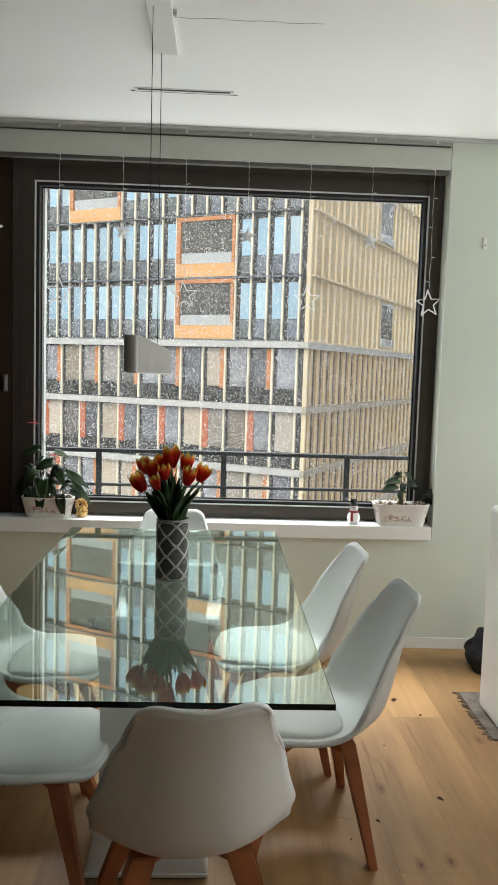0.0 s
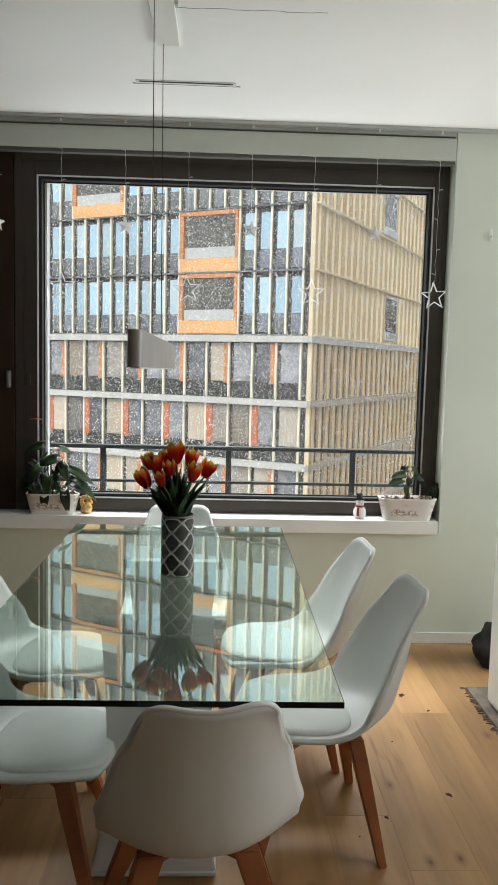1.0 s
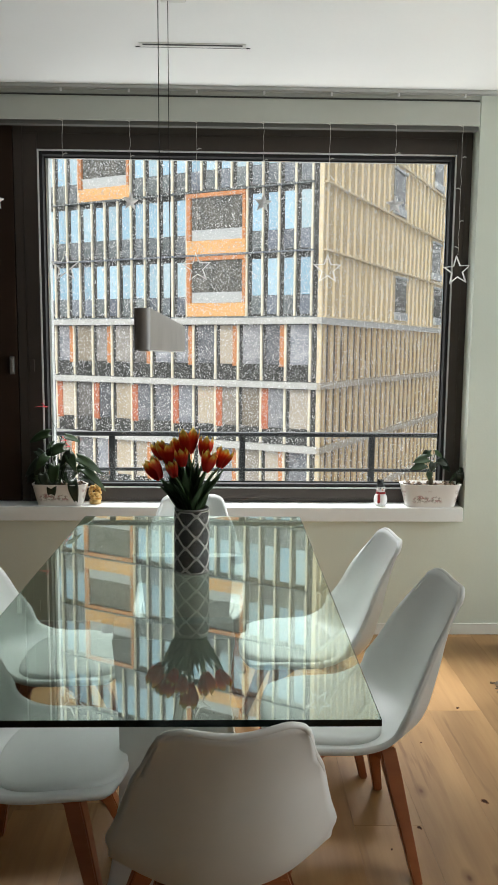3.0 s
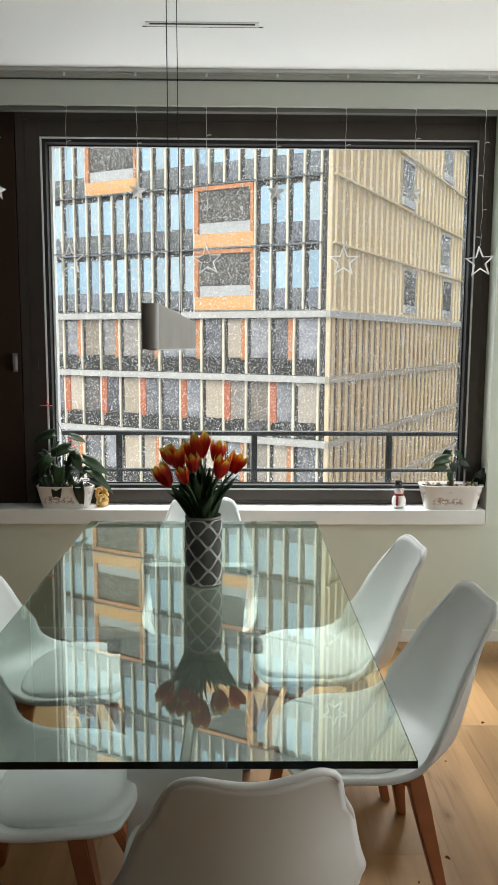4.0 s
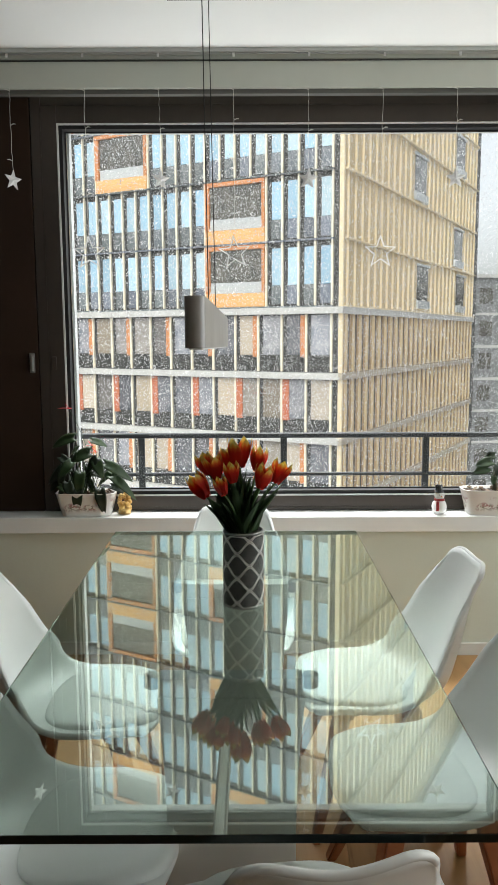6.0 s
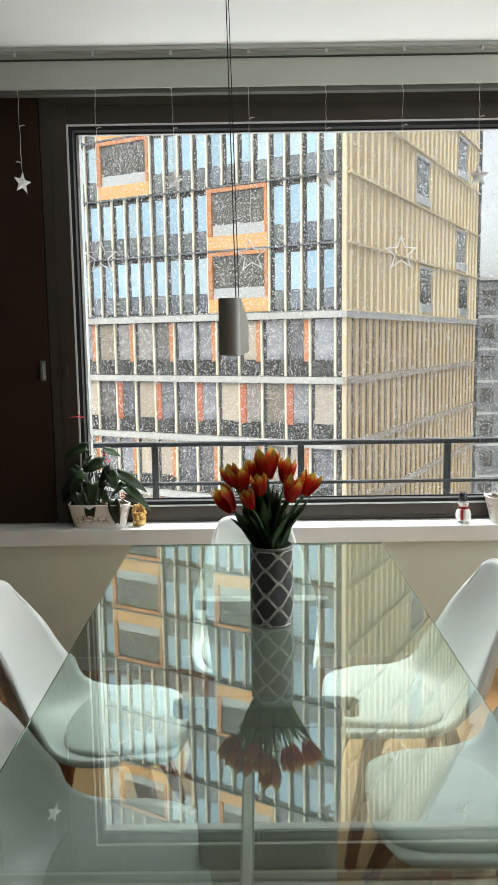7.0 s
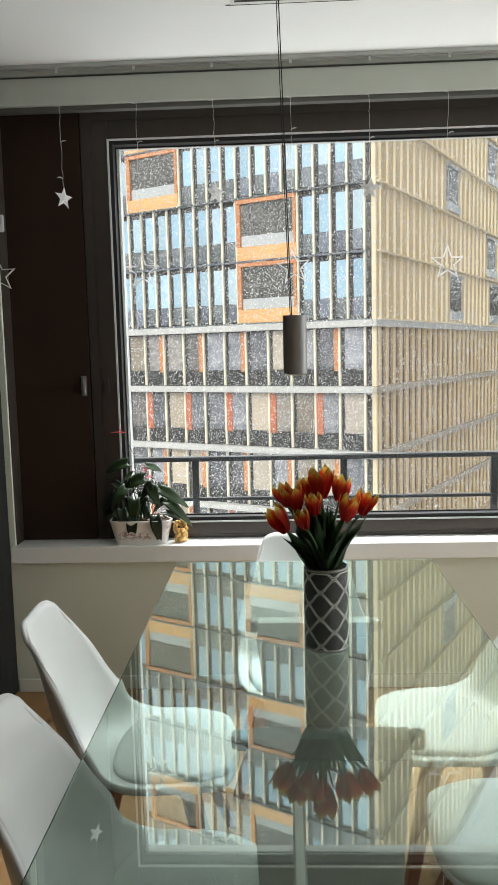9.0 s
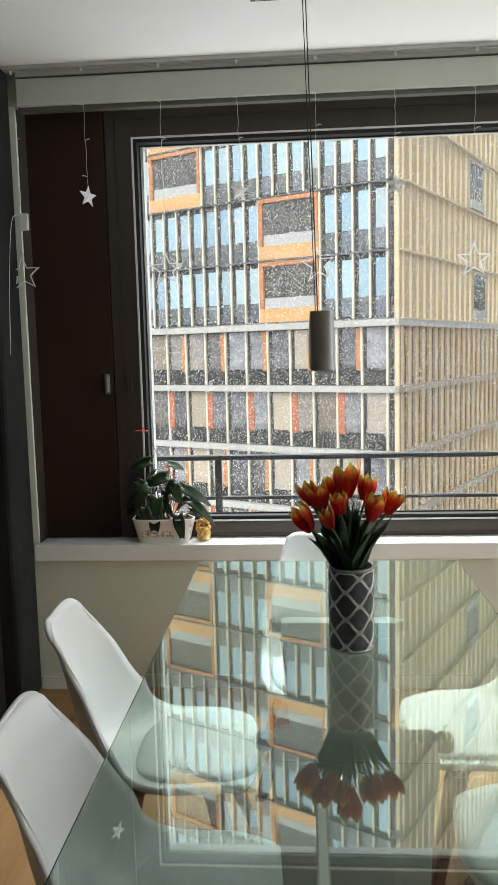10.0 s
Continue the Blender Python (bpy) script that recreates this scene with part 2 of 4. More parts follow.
def build_room():
    def wall(name, parts, material, label):
        bm = bmesh.new()
        for p in parts:
            box(bm, *p)
        return solid(name, bm, material, label, "wall", kind="structure")
    wall("wall_north", [(-1.9, 4.6, WALL_Y, 4.36, 0, 0.60), (1.268, 4.6, WALL_Y, 4.36, 0.60, CEIL_Z), (-1.9, 1.268, 4.05, 4.36, 2.563, CEIL_Z), (-1.9, -1.343, WALL_Y, 4.36, 0.60, 2.563), (-1.343, 1.268, 4.20, 4.36, 0.60, 0.668)], WALL, "off-white painted plaster wall round the window")
    # out of view; the openings are added to let the side lamps in
    wall("wall_east", [(RIGHT_X, 4.6, -3.3, 0.2, 0, CEIL_Z), (RIGHT_X, 4.6, 0.2, 2.2, 2.4, CEIL_Z), (RIGHT_X, 4.6, 0.2, 2.2, 0, 0.3), (RIGHT_X, 4.6, 2.2, 2.7, 0, CEIL_Z), (RIGHT_X, 4.6, 3.95, 4.03, 0, CEIL_Z), (RIGHT_X, 4.6, 2.7, 3.95, 2.4, CEIL_Z), (RIGHT_X, 4.6, 2.7, 3.95, 0, 0.3)], WALL, "off-white painted wall, unseen, with two openings added for lamps")
    wall("wall_south", [(-1.9, 4.6, -3.3, BACK_Y, 0, CEIL_Z)], varied("grey_wall_paint", (0.66, 0.66, 0.64), (0.62, 0.62, 0.60), 1.2, 0.8), "plain grey painted wall")
    wall("wall_west", [(-1.9, -1.44, BACK_Y, 3.79, 0, CEIL_Z)], SLATE, "dark wall of horizontally ribbed wood")
    bm = box(bmesh.new(), -1.9, LEFT_X, 3.79, WALL_Y, 0, CEIL_Z, 0.025, 3)
    solid("concrete_pillar", bm, CONCRETE, "smooth grey concrete pillar beside the window", "pillar", kind="structure")
    solid("ceiling", slab(-1.9, 4.6, -3.3, 4.36, CEIL_Z, CEIL_Z + 0.2), CEIL, "white plaster ceiling", "ceiling", kind="structure")
    solid("floor", slab(-1.9, 4.6, -3.3, 4.36, -0.2, -0.012), mat("dark_subfloor", (0.10, 0.06, 0.035), 0.9), "oiled oak plank floor with knots", "floor", kind="structure")
    solid("baseboard", slab(LEFT_X, RIGHT_X, WALL_Y - 0.012, WALL_Y, 0, 0.06, 0.003), WHITE, "low white painted baseboard", "baseboard", kind="structure")
    solid("window_sill", slab(-1.356, 1.255, 4.0, 4.215, 0.600, 0.672, 0.004), SILL, "wide white lacquered window sill", "window sill", kind="structure")
    solid("trim", slab(-1.322, 1.254, 3.998, 4.048, 2.527, 2.636, 0.004), PELMET, "pale painted pelmet board above the window", "pelmet", kind="structure")
    # solid strip; the shade of the gap is put into its dark colour
    solid("shadow_gap", slab(-1.322, 1.254, 4.012, 4.0485, 2.6365, 2.6455), mat("painted_gap_shade", (0.10, 0.10, 0.09), 0.9), "dark strip painted as the gap's shade above the pelmet", "gap", kind="structure")
    solid("pelmet_head", slab(-1.322, 1.254, 4.004, 4.0485, 2.646, 2.6745), PELMET, "pale painted strip between pelmet and ceiling", "trim", kind="structure")
    # strip below the pelmet, coloured much darker than the board
    solid("pelmet_lip", slab(-1.322, 1.254, 4.010, 4.048, 2.508, 2.5265, 0.002), varied("dark_lip_tone", (0.10, 0.10, 0.085), (0.08, 0.08, 0.07), 2.0, 0.6, bumpy=0.05), "narrow dark lip under the pelmet", "trim", kind="structure")
    # curtain track
    alu = varied("grey_aluminium", (0.50, 0.51, 0.49), (0.42, 0.43, 0.41), 5, 0.45, 0.2)
    t = thing("curtain_track", "grey aluminium double curtain track on the ceiling", "curtain track", (1.47, 3.975, CEIL_Z))
    part("rail", slab(-2.83, 2.83, -0.020, -0.005, -0.016, 0, 0.002), alu, t)
    part("rail", slab(-2.83, 2.83, 0.003, 0.018, -0.016, 0, 0.002), alu, t)
    part("web", slab(-2.83, 2.83, -0.0049, 0.0029, -0.005, 0), GASKET, t)
    for k in range(9):
        x = string_x(k) - 1.47
        part("glider", slab(x - 0.005, x + 0.005, -0.003, 0.002, -0.030, -0.0051, 0.001), PLASTIC, t, "white plastic glider")
    # slot in the ceiling
    v = thing("ceiling_vent", "narrow white slot vent with dark gaps in ceiling", "vent", (-0.085, 3.47, CEIL_Z))
    part("frame", slab(-0.215, 0.215, -0.020, 0.020, -0.004, 0.0, 0.0015), WHITE, v)
    part("slot", slab(-0.200, 0.200, -0.014, -0.003, -0.0055, -0.0035), GASKET, v)
    part("shadow_gap", slab(-0.232, 0.232, 0.024, 0.029, -0.002, 0.0), GASKET, v)
    bm = bmesh.new()
    for i in range(11):
        x = -0.10 + i * 0.048
        box(bm, x, x + 0.049, 2.762 + 0.004 * math.sin(i * 1.7), 2.7635 + 0.004 * math.sin(i * 1.7), CEIL_Z - 0.001, CEIL_Z)
    solid("ceiling_crack", bm, mat("crack", (0.3, 0.29, 0.27), 0.9), "fine hairline crack in the ceiling plaster", "crack", kind="structure")


def build_window():
    w = thing("window_1", "large dark bronze framed window with narrow vent panel", "window", (0, 0, 0), kind="structure")
    x0, x1, xs, z0, z1 = -1.342, 1.268, -0.997, 0.674, 2.561
    gx0, gx1, gz0, gz1 = -0.857, 1.168, 0.766, 2.402

    def ring(a0, a1, b0, b1, i0, i1, j0, j1, y0, y1, bev):
        bm = slab(a0, i0, y0, y1, b0, b1, bev)
        box(bm, i1, a1, y0, y1, b0, b1, bev)
        box(bm, i0 + 0.0005, i1 - 0.0005, y0 + 0.0006, y1, b0, j0, bev)
        box(bm, i0 + 0.0005, i1 - 0.0005, y0 + 0.0006, y1, j1, b1, bev)
        return bm

    def band(out, inn, y0, y1, bev=0.0):
        return ring(gx0 - out, gx1 + out, gz0 - out, gz1 + out, gx0 - inn, gx1 + inn, gz0 - inn, gz1 + inn, y0, y1, bev)
    part("outer_frame", ring(xs + 0.003, x1, z0, z1, -0.950, 1.236, 0.690, 2.500, 4.138, 4.235, 0.0015), BRONZE, w)
    part("sash_frame", ring(-0.9495, 1.2355, 0.6905, 2.4995, gx0 - 0.0235, gx1 + 0.0235, gz0 - 0.0235, gz1 + 0.0235, 4.1365, 4.225, 0.0015), BRONZE, w)
    part("glazing_bead", band(0.0230, 0.0165, 4.139, 4.224), SPACER, w, "thin pale aluminium glazing bead")
    part("gasket", band(0.0160, 0.0, 4.148, 4.222), GASKET, w, "black rubber gasket")
    part("spacer", band(-0.0003, -0.006, 4.194, 4.206), GASKET, w)
    pane = part("pane", slab(gx0 + 0.0061, gx1 - 0.0061, 4.198, 4.202, gz0 + 0.0061, gz1 - 0.0061), PANE, w)
    pane.visible_shadow = False
    part("outer_reveal", ring(gx0 - 0.06, gx1 + 0.06, gz0 - 0.06, gz1 + 0.06, gx0 + 0.008, gx1 + 0.030, gz0 - 0.016, gz1 + 0.010, 4.24, 4.290, 0.0), BAND_PALE, w, "pale outer window reveal")
    part("vent_panel", slab(x0, xs - 0.003, 4.1385, 4.22, z0, z1, 0.002), PANEL, w, "dark brown opaque vent panel")
    part("side_jamb", slab(x0 - 0.0005, x0 + 0.004, 4.046, 4.138, z0, z1 - 0.03), BRONZE, w, "dark bronze side jamb")
    bm = slab(-1.040, -1.016, 4.132, 4.139, 1.325, 1.415, 0.002)
    part("latch_plate", bm, STEEL, w, "small brushed steel latch")
    bm = slab(-1.034, -1.022, 4.118, 4.133, 1.335, 1.405, 0.003)
    part("latch", bm, STEEL, w)
    part("catch", slab(-0.935, -0.915, 4.128, 4.136, 1.34, 1.40, 0.002), BRONZE, w)


def build_railing():
    r = thing("balcony_railing", "black powder-coated metal railing outside the window", "railing", (0.142, 4.42, 0))
    part("top_rail", slab(-2.6, 2.6, -0.022, 0.022, 0.983, 1.006, 0.003), IRON, r)
    part("lower_rail", slab(-2.6, 2.6, -0.012, 0.012, 0.789, 0.805, 0.002), IRON, r)
    part("bottom_rail", slab(-2.6, 2.6, -0.012, 0.012, 0.40, 0.42, 0.002), IRON, r)
    shared = mesh_of("post", slab(-0.016, 0.016, -0.010, 0.010, 0.0, 0.983, 0.002), IRON)
    for k in (-3, -2, -1, 0, 1, 2, 3):
        part("post", shared, IRON, r).location.x = 0.7165 * k
    solid("balcony_ledge", slab(-3, 3, 4.362, 4.75, -0.25, 0.0), CONCRETE, "grey concrete ledge that carries the railing", "ledge", kind="structure")


build_room()
build_window()
build_railing()

# ---- dining table ----
TAB_X0, TAB_X1, TAB_Y0, TAB_Y1, TAB_Z = -0.547, 0.378, 1.630, 3.462, 0.745


def build_table():
    cx, cy = (TAB_X0 + TAB_X1) / 2, (TAB_Y0 + TAB_Y1) / 2
    t = thing("dining_table", "rectangular clear glass dining table on white pedestal", "table", (cx, cy, 0))
    hx, hy = (TAB_X1 - TAB_X0) / 2, (TAB_Y1 - TAB_Y0) / 2
    top = part("tabletop", slab(-hx + 0.0015, hx - 0.0015, -hy + 0.0015, hy - 0.0015, TAB_Z - 0.014, TAB_Z), TABLE_GLASS, t, "thick clear greenish glass top")
    top.visible_shadow = False
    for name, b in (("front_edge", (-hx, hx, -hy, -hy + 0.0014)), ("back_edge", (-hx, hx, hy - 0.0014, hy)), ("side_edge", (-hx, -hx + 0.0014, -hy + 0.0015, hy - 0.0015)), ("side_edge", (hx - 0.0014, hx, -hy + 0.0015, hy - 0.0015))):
        # only the back edge takes the pale colour that imitates a glint
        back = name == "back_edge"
        part(name, slab(*b, TAB_Z - 0.0138, TAB_Z + (0.0004 if back else -0.0003)), TABLE_EDGE_GLINT if back else TABLE_EDGE, t, "polished glass edge with its glint painted pale" if back else "polished dark green glass edge")
    # two slab legs, waisted, each on a foot, with a head bar and steel glass fixings
    mid = -0.074 - cx
    for y0, lean in ((-0.40, 0.05), (0.355, -0.05)):
        bm = slab(-0.5, 0.5, -0.5, 0.5, 0, 1)
        bmesh.ops.subdivide_edges(bm, edges=[e for e in bm.edges if abs(e.verts[0].co.z - e.verts[1].co.z) > 0.5], cuts=10)
        for v in bm.verts:
            f = v.co.z
            w = 0.285 + 0.075 * (2 * f - 1) ** 2 * (1 if f < 0.5 else 0.6)
            v.co = Vector((mid + v.co.x * w, y0 + lean * f + v.co.y * (0.055 + 0.02 * (1 - f)), 0.012 + 0.678 * f))
        bmesh.ops.bevel(bm, geom=[e for e in bm.edges if abs(e.verts[0].co.x - e.verts[1].co.x) > 0.1 or len(e.link_faces) == 2 and e.calc_face_angle() > 1.2], offset=0.004, segments=2, affect="EDGES")
        leg = part("slab_leg", bm, WHITE, t, "white lacquered waisted slab leg")
        part("foot", slab(mid - 0.178, mid + 0.178, y0 - 0.045, y0 + 0.045, 0.004, 0.016, 0.002), WHITE, leg)
        part("plinth", slab(mid - 0.172, mid + 0.172, y0 - 0.04, y0 + 0.04, 0.0, 0.0045), GASKET, leg)
        yh = y0 + lean
        part("head_bar", slab(mid - 0.160, mid + 0.160, yh - 0.025, yh + 0.025, 0.688, 0.7305, 0.003), WHITE, leg)
        for x in (-0.176, 0.176):
            bm = lathe(bmesh.new(), [(0.015, 0.700), (0.019, 0.703), (0.019, 0.7285), (0.017, 0.7308)], 20, (mid + x, yh, 0))
            part("glass_fixing", bm, STEEL, leg, "round steel glass fixing", True)


# ---- chairs ----
SPINE = [(0.252, 0.352), (0.240, 0.377), (0.125, 0.381), (-0.015, 0.370), (-0.130, 0.375), (-0.207, 0.424), (-0.246, 0.536), (-0.275, 0.662), (-0.312, 0.788)]
HALF = [(0.140,), (0.196,), (0.228,), (0.236,), (0.235,), (0.226,), (0.206,), (0.183,), (0.154,)]
CURL = [(-0.035, -0.004), (-0.020, 0.002), (0.0, 0.014), (0.006, 0.028), (0.046, 0.054), (0.092, 0.066), (0.090, 0.026), (0.068, 0.010), (0.036, 0.0)]


NOTCH = 0.612  # where the wing of the back ends over the seat bowl


def seat_point(u, v):
    y, z = smoothstep(SPINE, v)
    h = smoothstep(HALF, v)[0]
    h += 0.012 * (max(0.0, 1 - (v - NOTCH) / 0.24) if v > NOTCH else max(0.0, 1 - (NOTCH - v) / 0.05))
    cy, cz = smoothstep(CURL, v)
    a = abs(u) ** 2.3
    z += cz * a
    y += cy * a
    if v > 0.72:
        k, w = ((v - 0.72) / 0.28) ** 2, abs(u)
        z += k * 0.0050 * (1 - math.cos(math.pi * min(w / 0.70, 1)))
        z -= k * (0.048 * (1 - math.sqrt(1 - ((w - 0.55) / 0.455) ** 2)) if w > 0.55 else 0)
    return Vector((h * u * (1 - 0.03 * u * u), y, z))


def seat_normal(u, v):
    e = 0.01
    du = seat_point(min(u + e, 1), v) - seat_point(max(u - e, -1), v)
    dv = seat_point(u, min(v + e, 1)) - seat_point(u, max(v - e, 0))
    return dv.cross(du).normalized()


def build_chair():
    c = thing("dining_chair", "white moulded shell chair with padded seat and beech legs", "chair", group="chairs round the table")
    nu, nv = 28, 40
    bm = bmesh.new()
    layers = []
    for off in (0.0, -0.0125):
        grid = []
        for j in range(nv + 1):
            row = []
            for i in range(nu + 1):
                u, v = -1 + 2 * i / nu, j / nv
                n = seat_normal(u, v)
                edge = max(abs(u) ** 10, (2 * v - 1) ** 14 if v > 0.5 else (1 - 2 * v) ** 14)
                row.append(bm.verts.new(seat_point(u, v) + n * (off * (1 + 0.25 * edge) + (0.001 * edge if off == 0 else 0))))
            grid.append(row)
        layers.append(grid)
    top, low = layers
    for g, flip in ((top, False), (low, True)):
        for j in range(nv):
            for i in range(nu):
                f = [g[j][i], g[j][i + 1], g[j + 1][i + 1], g[j + 1][i]]
                bm.faces.new(f[::-1] if flip else f)
    rim = [(0, i) for i in range(nu)] + [(j, nu) for j in range(nv)] + [(nv, i) for i in range(nu, 0, -1)] + [(j, 0) for j in range(nv, 0, -1)]
    for (a, b), (p, q) in zip(rim, rim[1:] + rim[:1]):
        bm.faces.new((top[a][b], low[a][b], low[p][q], top[p][q]))
    part("shell", bm, SHELL, c, "white moulded plastic shell", True)
    # rolled rim round the back, running out to a point at each wing
    path = [(1, NOTCH + 0.03 + (1 - NOTCH - 0.03) * k / 22) for k in range(23)] + [(1 - k / 13, 1) for k in range(1, 27)] + [(-1, 1 - (1 - NOTCH - 0.03) * k / 22) for k in range(1, 23)]
    pts = [seat_point(u, v) - 0.0090 * seat_normal(u, v) for u, v in path]
    n = len(pts) - 1
    part("rim", tube(bmesh.new(), pts, [0.0015 + 0.0055 * min(1, 5 * min(k, n - k) / n) for k in range(n + 1)], 10), SHELL, c, "rolled white shell rim", True)
    # seat pad
    bm = bmesh.new()
    rings = []
    for r, h in ((1.0, -0.002), (1.0, 0.006), (0.97, 0.012), (0.9, 0.017), (0.75, 0.021), (0.5, 0.023), (0.25, 0.024)):
        ring = []
        for k in range(40):
            a = 2 * math.pi * k / 40
            sx, sy = math.cos(a), math.sin(a)
            q = (abs(sx) ** 3 + abs(sy) ** 3) ** (-1 / 3)
            u, v = 0.84 * r * q * sx, 0.275 + 0.185 * r * q * sy
            ring.append(bm.verts.new(seat_point(u, v) + h * Vector((0, 0, 1))))
        rings.append(ring)
    for a, b in zip(rings, rings[1:]):
        for k in range(40):
            bm.faces.new((a[k], a[(k + 1) % 40], b[(k + 1) % 40], b[k]))
    bm.faces.new(rings[-1])
    part("seat_pad", bm, PAD, c, "white leatherette seat pad", True)
    # legs
    for sx, ytop, yfoot in ((-1, 0.115, 0.215), (1, 0.115, 0.215), (-1, -0.095, -0.165), (1, -0.095, -0.165)):
        bm = slab(-0.5, 0.5, -0.5, 0.5, 0, 1, 0.0)
        bmesh.ops.subdivide_edges(bm, edges=[e for e in bm.edges if abs(e.verts[0].co.z - e.verts[1].co.z) > 0.5], cuts=4)
        for v in bm.verts:
            f = v.co.z
            w = 0.036 + 0.026 * min(1, f * 1.25)
            v.co = Vector((sx * (0.232 - 0.122 * f) + v.co.x * w, yfoot + (ytop - yfoot) * f + v.co.y * w * 0.72, 0.350 * f))
        bmesh.ops.bevel(bm, geom=[e for e in bm.edges], offset=0.004, segments=2, affect="EDGES")
        leg = part("leg", bm, BEECH, c, "reddish stained beech leg")
    for a, b in (((-0.125, 0.115), (0.125, -0.095)), ((0.125, 0.115), (-0.125, -0.095))):
        d = (Vector(b) - Vector(a)).normalized()
        n = Vector((-d.y, d.x)) * 0.017
        bm = bmesh.new()
        z0 = 0.308 if a[0] < 0 else 0.3095
        vs = [bm.verts.new((p[0] + s * n.x, p[1] + s * n.y, z)) for z in (z0, z0 + 0.045) for p in (a, b) for s in (-1, 1)]
        for f in ((0, 1, 3, 2), (4, 6, 7, 5), (0, 4, 5, 1), (2, 3, 7, 6), (0, 2, 6, 4), (1, 5, 7, 3)):
            bm.faces.new([vs[i] for i in f])
        bmesh.ops.bevel(bm, geom=list(bm.edges), offset=0.004, segments=2, affect="EDGES")
        part("cross_rail", bm, BEECH, c)
    part("mount_plate", slab(-0.07, 0.07, -0.06, 0.08, 0.352, 0.358, 0.001), GASKET, c)
    return c


build_table()
first = build_chair()
# top of the back lies 0.285 behind the seat's middle
first.matrix_world = pose(0.050, 1.805, 0, 0, 0, 7)
CHAIRS = [(0.424, 2.380, 93), (0.364, 2.915, 93), (-0.445, 2.160, -88), (-0.545, 2.780, -88), (-0.095, 3.370, 180)]
for x, y, a in CHAIRS:
    copy_thing(first, pose(x, y, 0, 0, 0, a))


# ---- pendant lamp ----
def build_pendant():
    z0, z1, hx, y0, y1 = 1.466, 1.5616, 0.0195, 1.993, 3.25
    drift = lambda y: Vector((0.007 * (y - 2.0), 0, -0.010 * (y - 2.0)))
    p = thing("pendant_lamp", "taupe enamel bar pendant lamp on two thin cords", "lamp", (-0.131, 0, 0))
    bm = bmesh.new()
    n = 40
    prof = [(hx * math.cos(math.pi + math.pi * k / n), y0 + hx + hx * math.sin(math.pi + math.pi * k / n)) for k in range(n + 1)] + [(hx * math.cos(math.pi * k / n), y1 - hx + hx * math.sin(math.pi * k / n)) for k in range(n + 1)]
    lo, hi = ([bm.verts.new((x, y, z)) for x, y in prof] for z in (z0, z1))
    for i in range(len(prof)):
        j = (i + 1) % len(prof)
        bm.faces.new((lo[i], lo[j], hi[j], hi[i]))
    bm.faces.new(lo[::-1])
    cap = bm.faces.new(hi)
    bmesh.ops.bevel(bm, geom=list(cap.edges), offset=0.003, segments=2, affect="EDGES")
    for v in bm.verts:
        v.co += drift(v.co.y)
    part("shade", bm, PENDANT, p, "long taupe enamel body with rounded ends")
    bm = slab(-0.013, 0.013, y0 + 0.03, y1 - 0.03, z0 - 0.003, z0 + 0.001, 0.001)
    for v in bm.verts:
        v.co += drift(v.co.y)
    part("diffuser", bm, DIFFUSER, p)
    for y, y_top in ((2.45, 2.66), (2.79, 3.043)):
        foot = Vector((0, y, z1 - 0.001)) + drift(y)
        part("cord", tube(bmesh.new(), [foot, (-0.020, y_top, CEIL_Z - 0.012)], 0.0014, 6), CORD, p, "thin black cord")
        part("grip", tube(bmesh.new(), [foot, foot + Vector((0, 0, 0.012))], 0.003, 10), STEEL, p)
    part("canopy", slab(-0.046, 0.042, 2.45, 3.06, CEIL_Z - 0.013, CEIL_Z, 0.004, 3), WHITE, p, "long white ceiling canopy")
    part("strain_clip", slab(0.043, 0.055, 2.70, 2.72, CEIL_Z - 0.018, CEIL_Z - 0.002, 0.002), STEEL, p)


build_pendant()


# ---- white sideboard, rug and bag by the wall ----
def build_sideboard():
    s = thing("sideboard", "white lacquered sideboard with rounded corners standing on a rug", "sideboard", (1.96, 2.68, 0))
    part("body", slab(-0.662, 0.662, -0.60, 0.60, 0.012, 0.930, 0.03, 4), SHELL, s)
    for x in (-0.33, 0.33):
        d = part("door", slab(x - 0.31, x + 0.31, -0.612, -0.600, 0.05, 0.89, 0.004), SHELL, s)
        part("handle", slab(x - 0.05, x + 0.05, -0.632, -0.612, 0.80, 0.812, 0.003), STEEL, d)
    bm = slab(1.262, 2.75, 2.97, 3.44, 0.0, 0.008, 0.003)
    r = random.Random(4)
    for k in range(40):
        y = 2.98 + 0.45 * k / 39
        tube(bm, [(1.263, y, 0.004), (1.250 - 0.02 * r.random(), y + r.uniform(-0.012, 0.012), 0.003)], 0.0022, 5)
    solid("rug", bm, varied("grey_brown_rug", (0.20, 0.165, 0.13), (0.10, 0.085, 0.07), 14, 0.95, bumpy=0.6, dist=0.006), "thin grey-brown woven rug with frayed edge", "rug")
    bm = bmesh.new()
    bmesh.ops.create_icosphere(bm, subdivisions=4, radius=1)
    for v in bm.verts:
        n = noise.noise(v.co * 1.7 + Vector((3, 1, 7))) * 0.25 + noise.noise(v.co * 4.5) * 0.09
        v.co *= 1 + n
        v.co = Vector((v.co.x * 0.10, v.co.y * 0.13, max(0.0, v.co.z * 0.13 + 0.085)))
        if v.co.z > 0.12:
            v.co.x *= 0.7
    bmesh.ops.transform(bm, matrix=Matrix.Translation((1.50, 3.74, 0.0)), verts=bm.verts)
    solid("cloth_bag", bm, varied("black_cloth", (0.012, 0.012, 0.016), (0.02, 0.02, 0.026), 8, 0.85, bumpy=0.5), "slumped black cloth bag on the floor", "bag", smooth=True)


